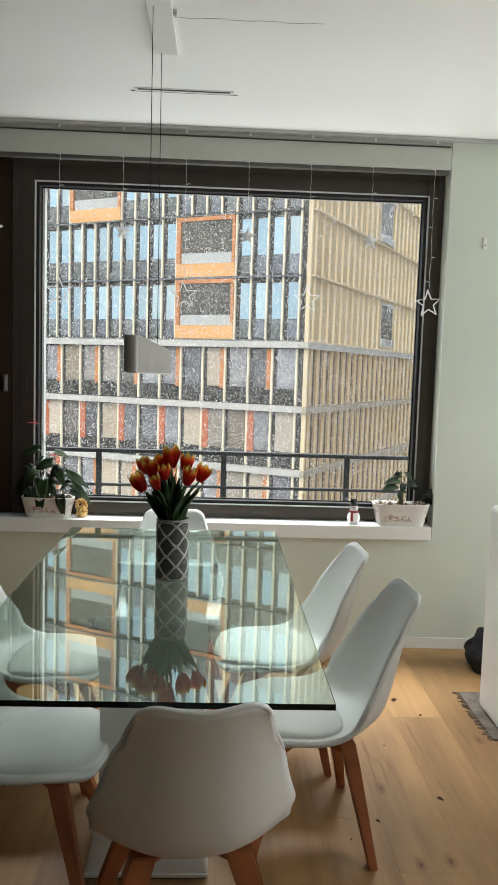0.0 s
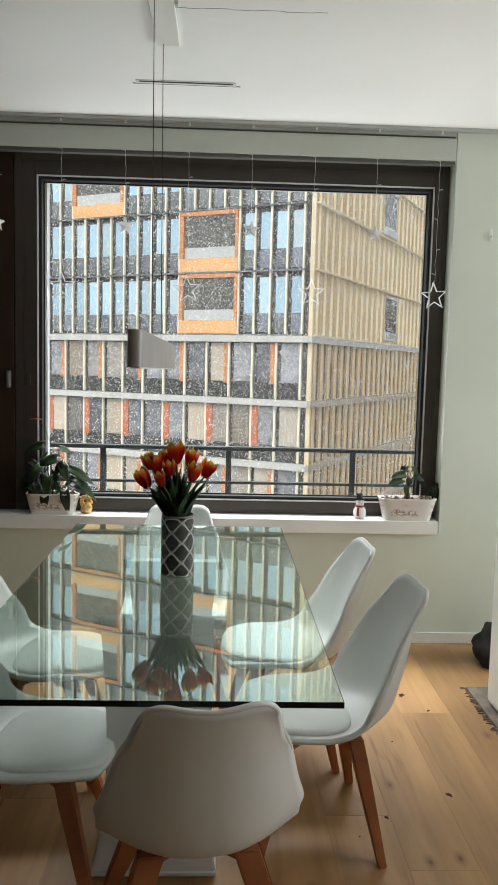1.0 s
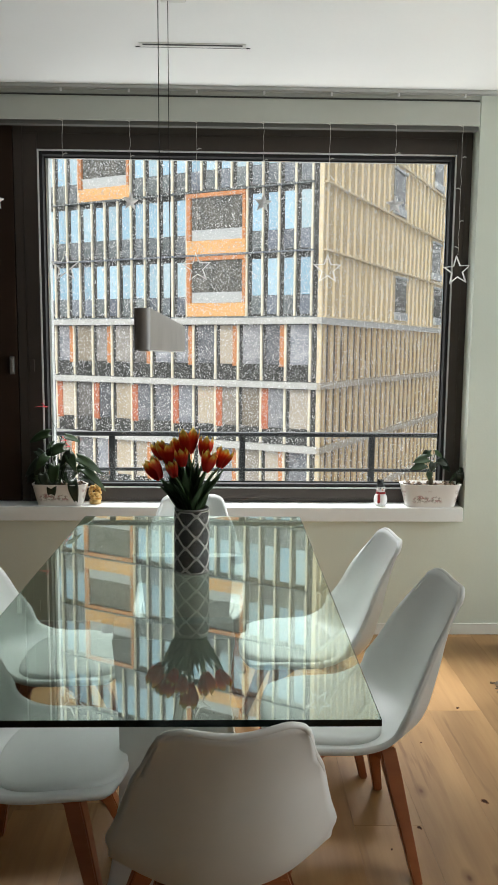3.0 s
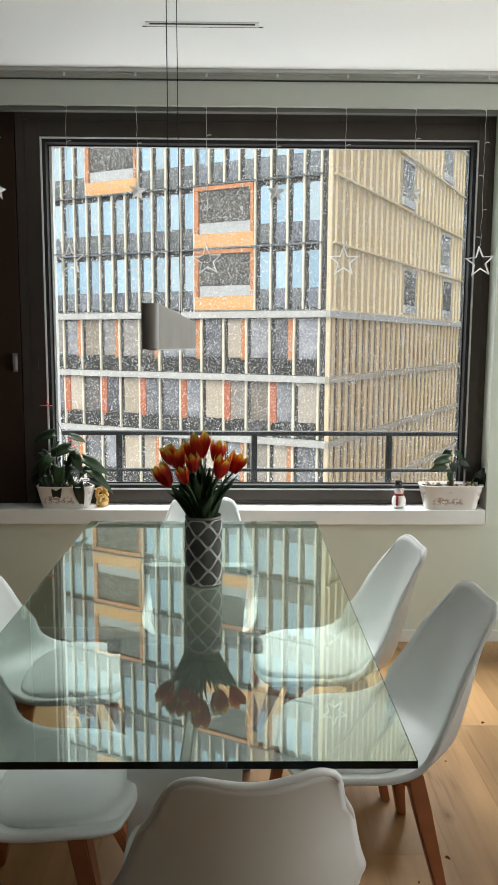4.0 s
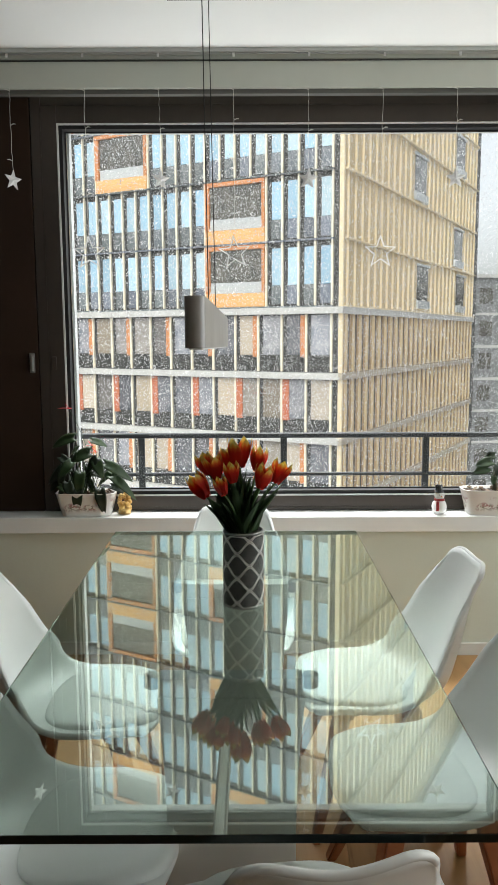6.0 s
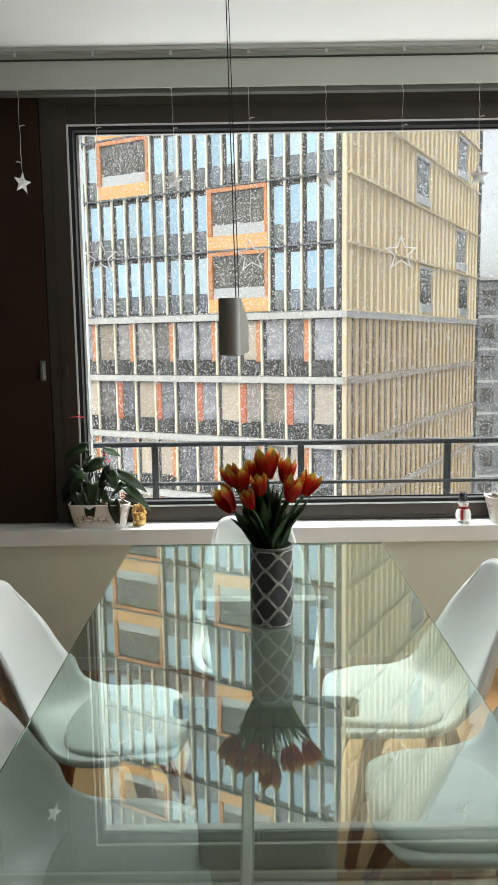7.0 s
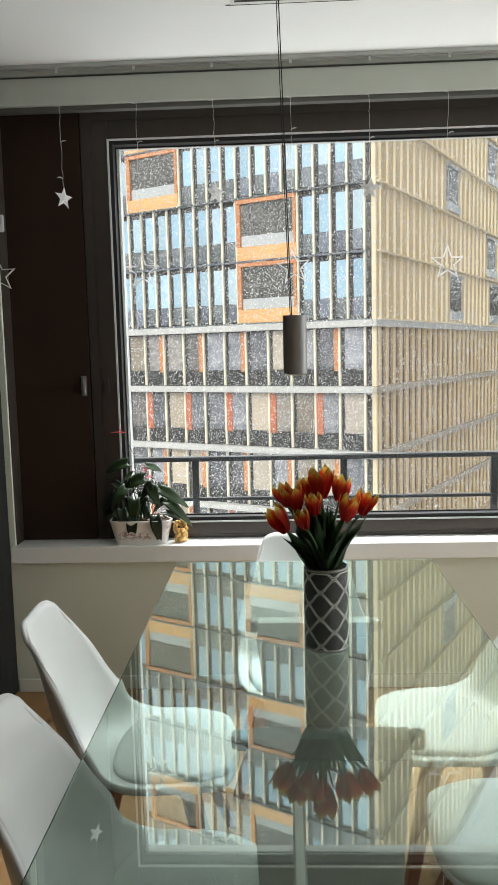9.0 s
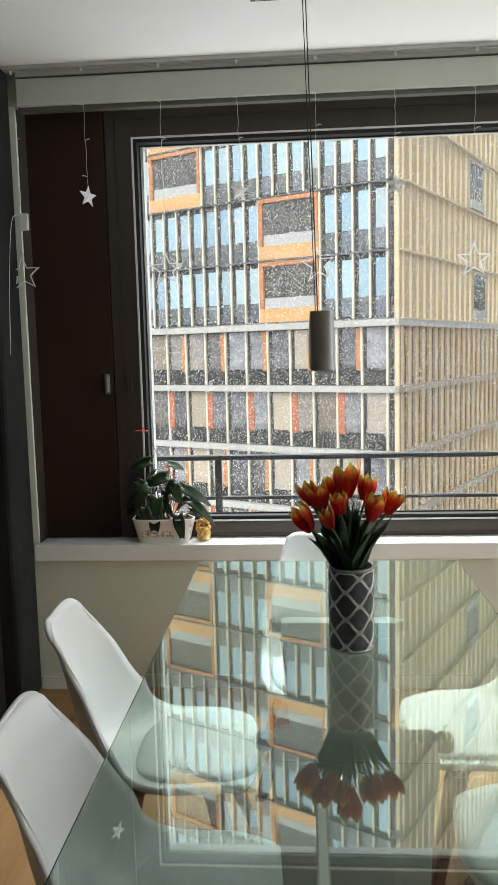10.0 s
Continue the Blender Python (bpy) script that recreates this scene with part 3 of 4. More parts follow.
build_sideboard()
hook = thing("wall_hook", "small white hook on the wall beside the window", "hook", (1.462, WALL_Y, 2.17))
part("plate", slab(-0.010, 0.010, -0.004, 0.0, -0.030, 0.030, 0.002), WHITE, hook)
part("peg", tube(bmesh.new(), [(0, -0.003, -0.008), (0, -0.018, -0.012), (0, -0.024, -0.002)], 0.004, 8), WHITE, hook, "", True)

# ---- tulips in a silver vase on the table ----
VX, VY = -0.049, 2.655


def vase_metal():
    """Blackened silver: raised dots that catch the light on a dark ground."""
    m = mat("embossed_silver", (0.5, 0.5, 0.48), 0.3, 1.0)
    v = coords(m)
    vo = node(m, "ShaderNodeTexVoronoi", Scale=520.0)
    link(m, v, vo.inputs["Vector"])
    dots = ramp(m, vo.outputs["Distance"], [(0.26, (1, 1, 1)), (0.46, (0, 0, 0))])
    wear = noise_tex(m, v, 60)
    col = mixed(m, dots, (0.016, 0.016, 0.016), (0.16, 0.16, 0.15))
    col = mixed(m, ramp(m, wear, [(0.4, (0, 0, 0)), (0.75, (0.5, 0.5, 0.5))]), col, (0.10, 0.10, 0.095))
    link(m, col, m.node_tree.nodes["Principled BSDF"].inputs["Base Color"])
    bump(m, dots, 0.6, 0.002)
    return m


SILVER = vase_metal()
BRIGHT = varied("worn_silver", (0.76, 0.75, 0.71), (0.50, 0.49, 0.47), 40, 0.32, 0.7, 0.1)
BEAD = varied("blackened_silver_bead", (0.26, 0.26, 0.25), (0.11, 0.11, 0.105), 60, 0.32, 0.85, 0.1)
DULL = varied("dull_silver", (0.30, 0.30, 0.28), (0.20, 0.20, 0.19), 40, 0.35, 0.9, 0.1)
STEM = varied("tulip_green", (0.085, 0.16, 0.045), (0.06, 0.12, 0.035), 20, 0.5, bumpy=0.1)
TULIP_LEAF = varied("tulip_leaf_green", (0.075, 0.135, 0.055), (0.042, 0.085, 0.030), 14, 0.5, bumpy=0.15, stretch=(1, 1, 0.3))
LEAF = varied("leaf_green", (0.026, 0.060, 0.014), (0.014, 0.036, 0.009), 14, 0.5, bumpy=0.15)
DARKLEAF = varied("dark_leaf_green", (0.009, 0.020, 0.007), (0.006, 0.015, 0.005), 14, 0.4, bumpy=0.15)


def petal_mat():
    m = mat("red_yellow_petal", (0.6, 0.08, 0.02), 0.5)
    tc = node(m, "ShaderNodeTexCoord")
    sep = node(m, "ShaderNodeSeparateXYZ")
    link(m, tc.outputs["Object"], sep.inputs[0])
    v = coords(m, (90, 90, 12))
    n = noise_tex(m, v, 1.0)
    add = node(m, "ShaderNodeMath")
    add.operation = "MULTIPLY_ADD"
    link(m, n, add.inputs[0])
    add.inputs[1].default_value = 0.030
    link(m, sep.outputs[2], add.inputs[2])
    mr = node(m, "ShaderNodeMapRange")
    mr.inputs[1].default_value, mr.inputs[2].default_value = 0.028, 0.076
    link(m, add.outputs[0], mr.inputs[0])
    col = ramp(m, mr.outputs[0], [(0.0, (0.55, 0.022, 0.010)), (0.55, (0.68, 0.038, 0.014)), (0.76, (0.80, 0.15, 0.025)), (0.90, (0.84, 0.46, 0.07)), (1.0, (0.82, 0.68, 0.18))])
    link(m, col, m.node_tree.nodes["Principled BSDF"].inputs["Base Color"])
    t = m.node_tree
    tr, mx = node(m, "ShaderNodeBsdfTranslucent"), node(m, "ShaderNodeMixShader")
    link(m, col, tr.inputs["Color"])
    mx.inputs[0].default_value = 0.32
    link(m, t.nodes["Principled BSDF"].outputs[0], mx.inputs[1])
    link(m, tr.outputs[0], mx.inputs[2])
    link(m, mx.outputs[0], t.nodes["Material Output"].inputs["Surface"])
    return m


PETAL = petal_mat()


def petal_mesh(opening):
    bm = bmesh.new()
    rows = []
    for j in range(9):
        f = j / 8
        w = 0.020 * (math.sin(math.pi * min(1, f * 0.86 + 0.1)) ** 0.8) * (1 - 0.32 * f)
        if j == 8:
            w = 0.0018
        rad = 0.0245 * math.sin(math.pi * (0.12 + 0.5 * f)) * (1 + opening * f * f)
        row = []
        for i in range(7):
            a = (i / 3 - 1) * w / 0.022
            row.append(bm.verts.new(((rad + 0.002 * abs(i - 3) / 3) * math.cos(a), (rad + 0.002) * math.sin(a), 0.068 * f - 0.004 * abs(i - 3) / 3 * f)))
        rows.append(row)
    for a, b in zip(rows, rows[1:]):
        for i in range(6):
            bm.faces.new((a[i], a[i + 1], b[i + 1], b[i]))
    bmesh.ops.solidify(bm, geom=list(bm.faces), thickness=0.0009)
    return mesh_of("petal", bm, PETAL, True)


def blade(bm, base, tip, width, sag, turn, folds=9):
    """A long lance-shaped leaf, folded along its middle."""
    base, tip = Vector(base), Vector(tip)
    d = tip - base
    side = d.cross(Vector((0, 0, 1)))
    side = (side.normalized() if side.length > 1e-4 else Vector((1, 0, 0)))
    side = Matrix.Rotation(turn, 3, d.normalized()) @ side
    up = side.cross(d).normalized()
    rows = []
    for j in range(folds + 1):
        f = j / folds
        p = base + d * f + up * (sag * math.sin(math.pi * f)) - Vector((0, 0, 1)) * sag * 0.6 * f * f
        w = width * (0.35 + 0.65 * math.sin(math.pi * min(1, 0.15 + f * 0.85)) ** 0.8) * (1 - f ** 5)
        rows.append([bm.verts.new(p + side * w * k + up * w * 0.45 * abs(k)) for k in (-1, -0.5, 0, 0.5, 1)])
    for a, b in zip(rows, rows[1:]):
        for i in range(4):
            bm.faces.new((a[i], a[i + 1], b[i + 1], b[i]))
    bmesh.ops.solidify(bm, geom=list(bm.faces), thickness=0.0008)
    return bm


def build_vase():
    v = thing("vase", "cylindrical embossed silver and black metal vase", "vase", (VX, VY, TAB_Z))
    part("body", lathe(bmesh.new(), [(0.0535, 0.0), (0.0555, 0.003), (0.0555, 0.205), (0.0550, 0.208), (0.0515, 0.208), (0.0515, 0.02)], 64), SILVER, v, "", True)
    part("rim", lathe(bmesh.new(), [(0.0512, 0.203), (0.0512, 0.2115), (0.0525, 0.2125), (0.0550, 0.2120), (0.0563, 0.2095), (0.0558, 0.205)], 64), DULL, v, "dull silver rim", True)
    part("foot", lathe(bmesh.new(), [(0.053, 0.0), (0.0572, 0.0), (0.0572, 0.006), (0.054, 0.008)], 64), DULL, v, "", True)
    # wavy double ribs between rows of beaded rosettes
    lobes, pitch, rad = 5, 0.069, 0.0560
    on = lambda a, z, lift=0.0: ((rad + lift) * math.cos(a), (rad + lift) * math.sin(a), max(0.004, min(0.203, z)))
    for r in range(7):
        zc, side = pitch / 2 * r, 1 if r % 2 else -1
        for thick, lift in ((0.0016, 0.0026), (0.0016, -0.0026)):
            pts = [on(a, zc + lift + side * 0.0150 * math.cos(lobes * a)) for a in (2 * math.pi * k / 120 for k in range(121))]
            if min(p[2] for p in pts) < 0.203 and max(p[2] for p in pts) > 0.004:
                part("wave_rib", tube(bmesh.new(), pts, thick, 5, False), BRIGHT, v, "raised silver wave", True)
    verts, faces = [], []
    for r in range(6):
        for k in range(lobes):
            a0 = 2 * math.pi * (k + (0.0 if r % 2 else 0.5)) / lobes
            z0 = pitch / 2 * (r + 0.5)
            for ring, count in ((0.0, 1), (0.0054, 6), (0.0106, 12), (0.0158, 17), (0.0210, 22), (0.0262, 27)):
                for i in range(count):
                    b = 2 * math.pi * (i + 0.5 * (count % 2)) / count
                    a, z = a0 + 1.25 * ring * math.cos(b) / rad, z0 + 0.92 * ring * math.sin(b)
                    low = min(abs(z - pitch / 2 * q - (1 if q % 2 else -1) * 0.0150 * math.cos(lobes * a)) for q in range(7))
                    if low < 0.0068 or not 0.008 < z < 0.200:
                        continue
                    size, c = 0.0021, Vector(on(a, z, 0.0001))
                    out, across = Vector((math.cos(a), math.sin(a), 0)), Vector((-math.sin(a), math.cos(a), 0))
                    n = len(verts)
                    verts += [tuple(c + size * (math.cos(t) * across + math.sin(t) * Vector((0, 0, 1)))) for t in (math.pi * q / 3 for q in range(6))]
                    verts.append(tuple(c + out * 0.0014))
                    faces += [(n + q, n + (q + 1) % 6, n + 6) for q in range(6)]
    me = bpy.data.meshes.new("beading")
    me.from_pydata(verts, [], faces)
    me.materials.append(BEAD)
    me.shade_smooth()
    tagged(part("beading", me, BEAD, v, "rows of small raised silver beads"), kind="stuff")


# head: sideways and height over the rim, depth, size
TULIPS = [(-0.098, 0.095, -0.030, 1.40), (-0.094, 0.150, 0.020, 1.15), (-0.068, 0.143, -0.012, 1.25), (-0.040, 0.160, 0.035, 1.15), (-0.026, 0.136, -0.035, 1.05), (-0.008, 0.172, 0.0, 1.50), (0.038, 0.158, 0.025, 1.25), (0.046, 0.120, -0.035, 1.25), (0.088, 0.128, 0.0, 1.20), (-0.050, 0.104, -0.045, 1.0)]


def build_tulips():
    r = random.Random(5)
    heads = [petal_mesh(o) for o in (-0.10, 0.05, 0.22)]
    for n, (dx, dz, dy, size) in enumerate(TULIPS):
        x, z, size = VX + dx, TAB_Z + 0.213 + dz, size * 0.80
        head = Vector((x, VY + dy, z))
        foot = Vector((VX + (x - VX) * -0.18 + r.uniform(-0.012, 0.012), VY - dy * 0.3 + r.uniform(-0.012, 0.012), TAB_Z + 0.03))
        rim = Vector((VX + max(-0.036, min(0.036, (x - VX) * 0.32)), VY + max(-0.036, min(0.036, dy * 0.6)), TAB_Z + 0.215))
        t = thing("tulip", "red and yellow cut tulip with green leaves in the vase", "tulip", tuple(foot), group="tulips in the vase")
        pts = [foot, rim, rim.lerp(head, 0.5) + Vector(((x - VX) * -0.10, 0, 0.012)), head]
        pts = [Vector(smoothstep([tuple(p - foot) for p in pts], k / 12)) for k in range(13)]
        part("stem", tube(bmesh.new(), pts, 0.0032, 8), STEM, t, "", True)
        lean = (pts[-1] - pts[-3]).normalized().lerp(Vector((0, 0, 1)), 0.45).normalized()
        h = new("flower")
        h.parent = t
        h.empty_display_size = 0.01
        turn = Vector((0, 0, 1)).rotation_difference(lean).to_matrix().to_4x4()
        h.matrix_basis = Matrix.Translation(head - foot) @ turn @ Matrix.Diagonal((size, size, size, 1))
        m = heads[n % 3]
        for k in range(6):
            p = part("petal", m, PETAL, h)
            inner = k % 2
            p.matrix_basis = pose(0, 0, 0.0 if not inner else 0.001, 0, 0, 60 * k + 25 * n) @ Matrix.Diagonal((0.93 if inner else 1.0, 0.93 if inner else 1.0, 1.0 + 0.04 * inner, 1))
        for k in range(7):
            a = r.uniform(0, 6.28)
            base = (rim - foot).lerp(Vector((VX, VY, rim.z)) - foot, 0.45) + Vector((0, 0, -0.03))
            top = (pts[-1] - base) * r.uniform(0.70, 1.06) + base + Vector((0.020 * math.cos(a), 0.020 * math.sin(a), 0.0))
            part("leaf", blade(bmesh.new(), base, top, r.uniform(0.015, 0.023), 0.004, r.uniform(-1, 1)), TULIP_LEAF, t, "", True)


build_vase()
build_tulips()


# ---- things on the window sill ----
SILL_Z = 0.672


def planter_mat():
    """Off-white glaze with a band of faded rose sprigs."""
    m = mat("white_glaze_roses", (0.72, 0.70, 0.66), 0.35)
    tc, sep = node(m, "ShaderNodeTexCoord"), node(m, "ShaderNodeSeparateXYZ")
    link(m, tc.outputs["Object"], sep.inputs[0])
    band = node(m, "ShaderNodeMath")
    band.operation = "SUBTRACT"
    link(m, sep.outputs[2], band.inputs[0])
    band.inputs[1].default_value = 0.055
    ab = node(m, "ShaderNodeMath")
    ab.operation = "ABSOLUTE"
    link(m, band.outputs[0], ab.inputs[0])
    inside = ramp(m, ab.outputs[0], [(0.018, (1, 1, 1)), (0.036, (0, 0, 0))])
    v = coords(m)
    vo = node(m, "ShaderNodeTexVoronoi", Scale=15.0)
    link(m, v, vo.inputs["Vector"])
    petals = noise_tex(m, v, 95, 3)
    spots = ramp(m, vo.outputs["Distance"], [(0.44, (1, 1, 1)), (0.60, (0, 0, 0))])
    pet = ramp(m, petals, [(0.42, (0, 0, 0)), (0.52, (0.8, 0.8, 0.8))])
    fac = mixed(m, 1.0, mixed(m, 1.0, spots, pet, "MULTIPLY"), inside, "MULTIPLY")
    hue = mixed(m, ramp(m, noise_tex(m, v, 40), [(0.45, (0, 0, 0)), (0.55, (1, 1, 1))]), (0.30, 0.07, 0.075), (0.15, 0.13, 0.08))
    link(m, mixed(m, fac, (0.72, 0.70, 0.66), hue), m.node_tree.nodes["Principled BSDF"].inputs["Base Color"])
    return m


GLAZE = planter_mat()
SOIL = varied("bark_soil", (0.10, 0.065, 0.04), (0.035, 0.025, 0.018), 60, 0.95, bumpy=0.8, dist=0.01)
RED = mat("red_spathe", (0.62, 0.03, 0.04), 0.3)


def heart_leaf(length, width, droop):
    """A heart-shaped leaf from its stalk at the origin along +x, drooping."""
    bm = bmesh.new()
    rows = []
    n = 10
    for j in range(n + 1):
        f = j / n
        w = width * (math.sin(math.pi * (0.18 + 0.82 * f)) ** 0.75) * (1 - 0.35 * f)
        back = -0.18 * length * max(0, 1 - f * 4)
        z = -droop * f * f
        rows.append([bm.verts.new((length * f + (back * abs(k) ** 1.5), w * k, z + 0.18 * w * (abs(k) ** 1.4) - 0.04 * w * math.sin(9 * f + 2 * k))) for k in (-1, -0.6, -0.25, 0, 0.25, 0.6, 1)])
    for a, b in zip(rows, rows[1:]):
        for i in range(6):
            bm.faces.new((a[i], a[i + 1], b[i + 1], b[i]))
    bmesh.ops.remove_doubles(bm, verts=bm.verts, dist=1e-5)
    bmesh.ops.solidify(bm, geom=list(bm.faces), thickness=0.0009)
    return bm


def planter(name, label, at, hx, hy, height, turn=0):
    p = thing(name, label, "planter", at, turn, group="planters on the sill")
    bm = bmesh.new()

    def ring(sx, sy, z):
        out = []
        for k in range(48):
            a = 2 * math.pi * k / 48
            c, s = math.cos(a), math.sin(a)
            q = (abs(c) ** 5 + abs(s) ** 5) ** (-1 / 5)
            out.append(bm.verts.new((sx * q * c, sy * q * s, z)))
        return out
    rings = [ring(hx * 0.80, hy * 0.80, 0.0), ring(hx * 0.81, hy * 0.81, 0.003), ring(hx * 0.985, hy * 0.985, height - 0.006), ring(hx * 1.01, hy * 1.02, height - 0.002), ring(hx, hy, height), ring(hx * 0.95, hy * 0.91, height - 0.001), ring(hx * 0.90, hy * 0.86, height - 0.035)]
    for a, b in zip(rings, rings[1:]):
        for k in range(48):
            bm.faces.new((a[k], a[(k + 1) % 48], b[(k + 1) % 48], b[k]))
    bm.faces.new(rings[0][::-1])
    bm.faces.new(rings[-1])
    part("pot", bm, GLAZE, p, "white glazed pot with faded roses", True)
    bm = bmesh.new()
    bmesh.ops.create_grid(bm, x_segments=24, y_segments=10, size=1)
    for v in bm.verts:
        v.co = Vector((v.co.x * hx * 0.91, v.co.y * hy * 0.86, height - 0.012 + 0.014 * noise.noise(v.co * 5)))
    part("soil", bm, SOIL, p, "bark and soil", True)
    r = random.Random(int(at[0] * 100))
    for _ in range(26):
        x, y = r.uniform(-0.85, 0.85) * hx, r.uniform(-0.75, 0.75) * hy
        bm = slab(-0.010, 0.010, -0.006, 0.006, -0.003, 0.004, 0.002, 1)
        bmesh.ops.transform(bm, verts=bm.verts, matrix=pose(x, y, height - 0.004, r.uniform(-40, 40), r.uniform(-40, 40), r.uniform(0, 180)))
        part("bark_chip", bm, varied_bark[r.randrange(2)], p)
    return p


varied_bark = [mat("pale_bark", (0.34, 0.26, 0.18), 0.9), mat("brown_bark", (0.10, 0.06, 0.035), 0.9)]


def stalk_leaf(plant, base, tip, heading, length, width, droop, material, radius=0.0016):
    """A stalk from base to tip that carries a heart-shaped leaf."""
    base, tip = Vector(base), Vector(tip)
    mid = base.lerp(tip, 0.5) + Vector((0, 0, 0.02))
    pts = [Vector(smoothstep([tuple(base), tuple(mid), tuple(tip)], k / 8)) for k in range(9)]
    stalk = part("stalk", tube(bmesh.new(), pts, radius, 6), LEAF, plant, "", True)
    leaf = part("leaf", heart_leaf(length, width, droop), material, stalk, "", True)
    face = math.cos(radians(heading))
    leaf.matrix_basis = pose(*tip, 52 * face, 12 + 50 * (1 - abs(face)), heading)


def build_sill_things():
    # anthurium
    p = planter("anthurium", "anthurium with dark leaves and red flowers in white pot", (-0.784, 4.078, SILL_Z), 0.138, 0.066, 0.108)
    r = random.Random(21)
    base = (0.0, 0.0, 0.095)
    leaves = [(-0.05, -0.02, 0.36, 175, 0.16, 0.045, 0.05, 0), (0.02, -0.01, 0.29, 190, 0.13, 0.05, 0.05, 1), (0.03, 0.0, 0.345, 15, 0.10, 0.028, 0.03, 1), (0.09, -0.02, 0.24, -20, 0.16, 0.040, 0.10, 0), (0.12, -0.01, 0.18, -35, 0.15, 0.035, 0.12, 0), (-0.08, 0.0, 0.22, 200, 0.14, 0.05, 0.10, 2), (-0.11, 0.02, 0.16, 185, 0.13, 0.05, 0.10, 2), (-0.02, -0.04, 0.20, 260, 0.11, 0.045, 0.08, 1), (-0.03, -0.055, 0.115, 262, 0.07, 0.030, 0.085, 2), (0.07, -0.055, 0.125, 285, 0.08, 0.032, 0.10, 2), (0.05, -0.03, 0.26, 300, 0.10, 0.04, 0.06, 0), (-0.04, 0.01, 0.30, 150, 0.10, 0.04, 0.03, 1), (0.10, 0.02, 0.20, 40, 0.09, 0.035, 0.03, 0), (-0.06, -0.03, 0.25, 230, 0.10, 0.04, 0.05, 0), (0.0, 0.02, 0.22, 80, 0.09, 0.04, 0.03, 2)]
    for x, y, z, head, ln, w, dr, m in leaves:
        stalk_leaf(p, (x * 0.3 + r.uniform(-0.02, 0.02), y * 0.3, 0.09), (x, y, z), head, ln * (1.15 if z < 0.13 else 0.78), w * (0.95 if z < 0.13 else 0.74), dr * 0.95, (LEAF, LEAF, DARKLEAF)[m])
    for _ in range(16):
        x, z = r.uniform(-0.14, 0.12), r.uniform(0.12, 0.28)
        stalk_leaf(p, (x * 0.4, 0, 0.09), (x, r.uniform(-0.05, 0.03), z), r.choice((r.uniform(-50, 40), r.uniform(140, 230), r.uniform(240, 300))), r.uniform(0.05, 0.085), r.uniform(0.016, 0.028), r.uniform(0.04, 0.09), (LEAF, DARKLEAF, DARKLEAF)[r.randrange(3)])
    for x, y, z, s in ((-0.065, -0.01, 0.492, 0.055), (0.035, -0.02, 0.325, 0.03), (0.055, -0.03, 0.295, 0.03)):
        pts = [Vector(smoothstep([(x * 0.2, 0, 0.09), (x * 0.3 + 0.03, y, z * 0.6), (x, y, z)], k / 10)) for k in range(11)]
        st = part("flower_stalk", tube(bmesh.new(), pts, 0.0013, 6), LEAF, p, "", True)
        f = part("spathe", heart_leaf(s, s * 0.32, 0.006), RED, st, "glossy red spathe", True)
        f.matrix_basis = pose(x, y, z, 0, -6, 178)
        part("spadix", tube(bmesh.new(), [(x, y, z), (x - 0.018, y - 0.004, z + 0.022)], 0.0022, 6), RED, st, "", True)
    # young plant in the other pot
    q = planter("potted_plant", "small green plant with thick stem in white rose pot", (1.098, 4.066, SILL_Z), 0.152, 0.066, 0.118)
    part("stem", tube(bmesh.new(), [(0.0, 0.0, 0.09), (0.004, 0, 0.13), (-0.004, -0.004, 0.16), (0.004, 0.0, 0.19)], [0.013, 0.012, 0.010, 0.007], 10), varied("woody_stem", (0.09, 0.075, 0.04), (0.05, 0.045, 0.025), 40, 0.8), q, "", True)
    for x, y, z, head, ln, w, dr, m in ((-0.02, -0.01, 0.245, 185, 0.075, 0.030, 0.012, 0), (-0.035, -0.01, 0.215, 195, 0.07, 0.030, 0.012, 0), (0.02, -0.01, 0.272, 20, 0.05, 0.022, 0.01, 0), (0.0, 0.01, 0.268, 160, 0.055, 0.024, 0.015, 0), (0.065, 0.02, 0.21, 20, 0.075, 0.045, 0.03, 2), (0.055, 0.03, 0.245, 40, 0.07, 0.040, 0.03, 2), (-0.01, -0.02, 0.175, 260, 0.035, 0.018, 0.02, 1), (-0.055, -0.01, 0.200, 175, 0.055, 0.020, 0.012, 2), (0.032, -0.02, 0.232, -12, 0.055, 0.022, 0.015, 2), (0.004, -0.03, 0.226, 250, 0.045, 0.020, 0.02, 2), (-0.020, 0.015, 0.285, 110, 0.040, 0.016, 0.008, 2)):
        stalk_leaf(q, (0.0, 0.0, 0.15), (x, y, z), head, ln, w, dr, (LEAF, LEAF, DARKLEAF)[m])
    for tip, head, dr in (((0.150, 0.0, 0.185), -15, 0.10), ((0.160, -0.01, 0.165), -60, 0.12), ((0.145, -0.015, 0.17), -80, 0.11)):
        stalk_leaf(q, (0.09, 0.0, 0.10), tip, head, 0.045, 0.022, dr, DARKLEAF)
    # snowman
    bm = bmesh.new()
    lathe(bm, [(0.012, 0.0), (0.024, 0.002), (0.033, 0.018), (0.035, 0.034), (0.031, 0.052), (0.022, 0.064), (0.018, 0.068)], 24)
    lathe(bm, [(0.016, 0.066), (0.021, 0.075), (0.0235, 0.086), (0.021, 0.098), (0.013, 0.105)], 24)
    lathe(bm, [(0.019, 0.060), (0.0245, 0.063), (0.0245, 0.070), (0.019, 0.073)], 24, slot=2)
    lathe(bm, [(0.0235, 0.101), (0.0245, 0.103), (0.0235, 0.105), (0.0155, 0.106), (0.0165, 0.132), (0.0155, 0.134)], 24, (-0.003, 0, 0), slot=1)
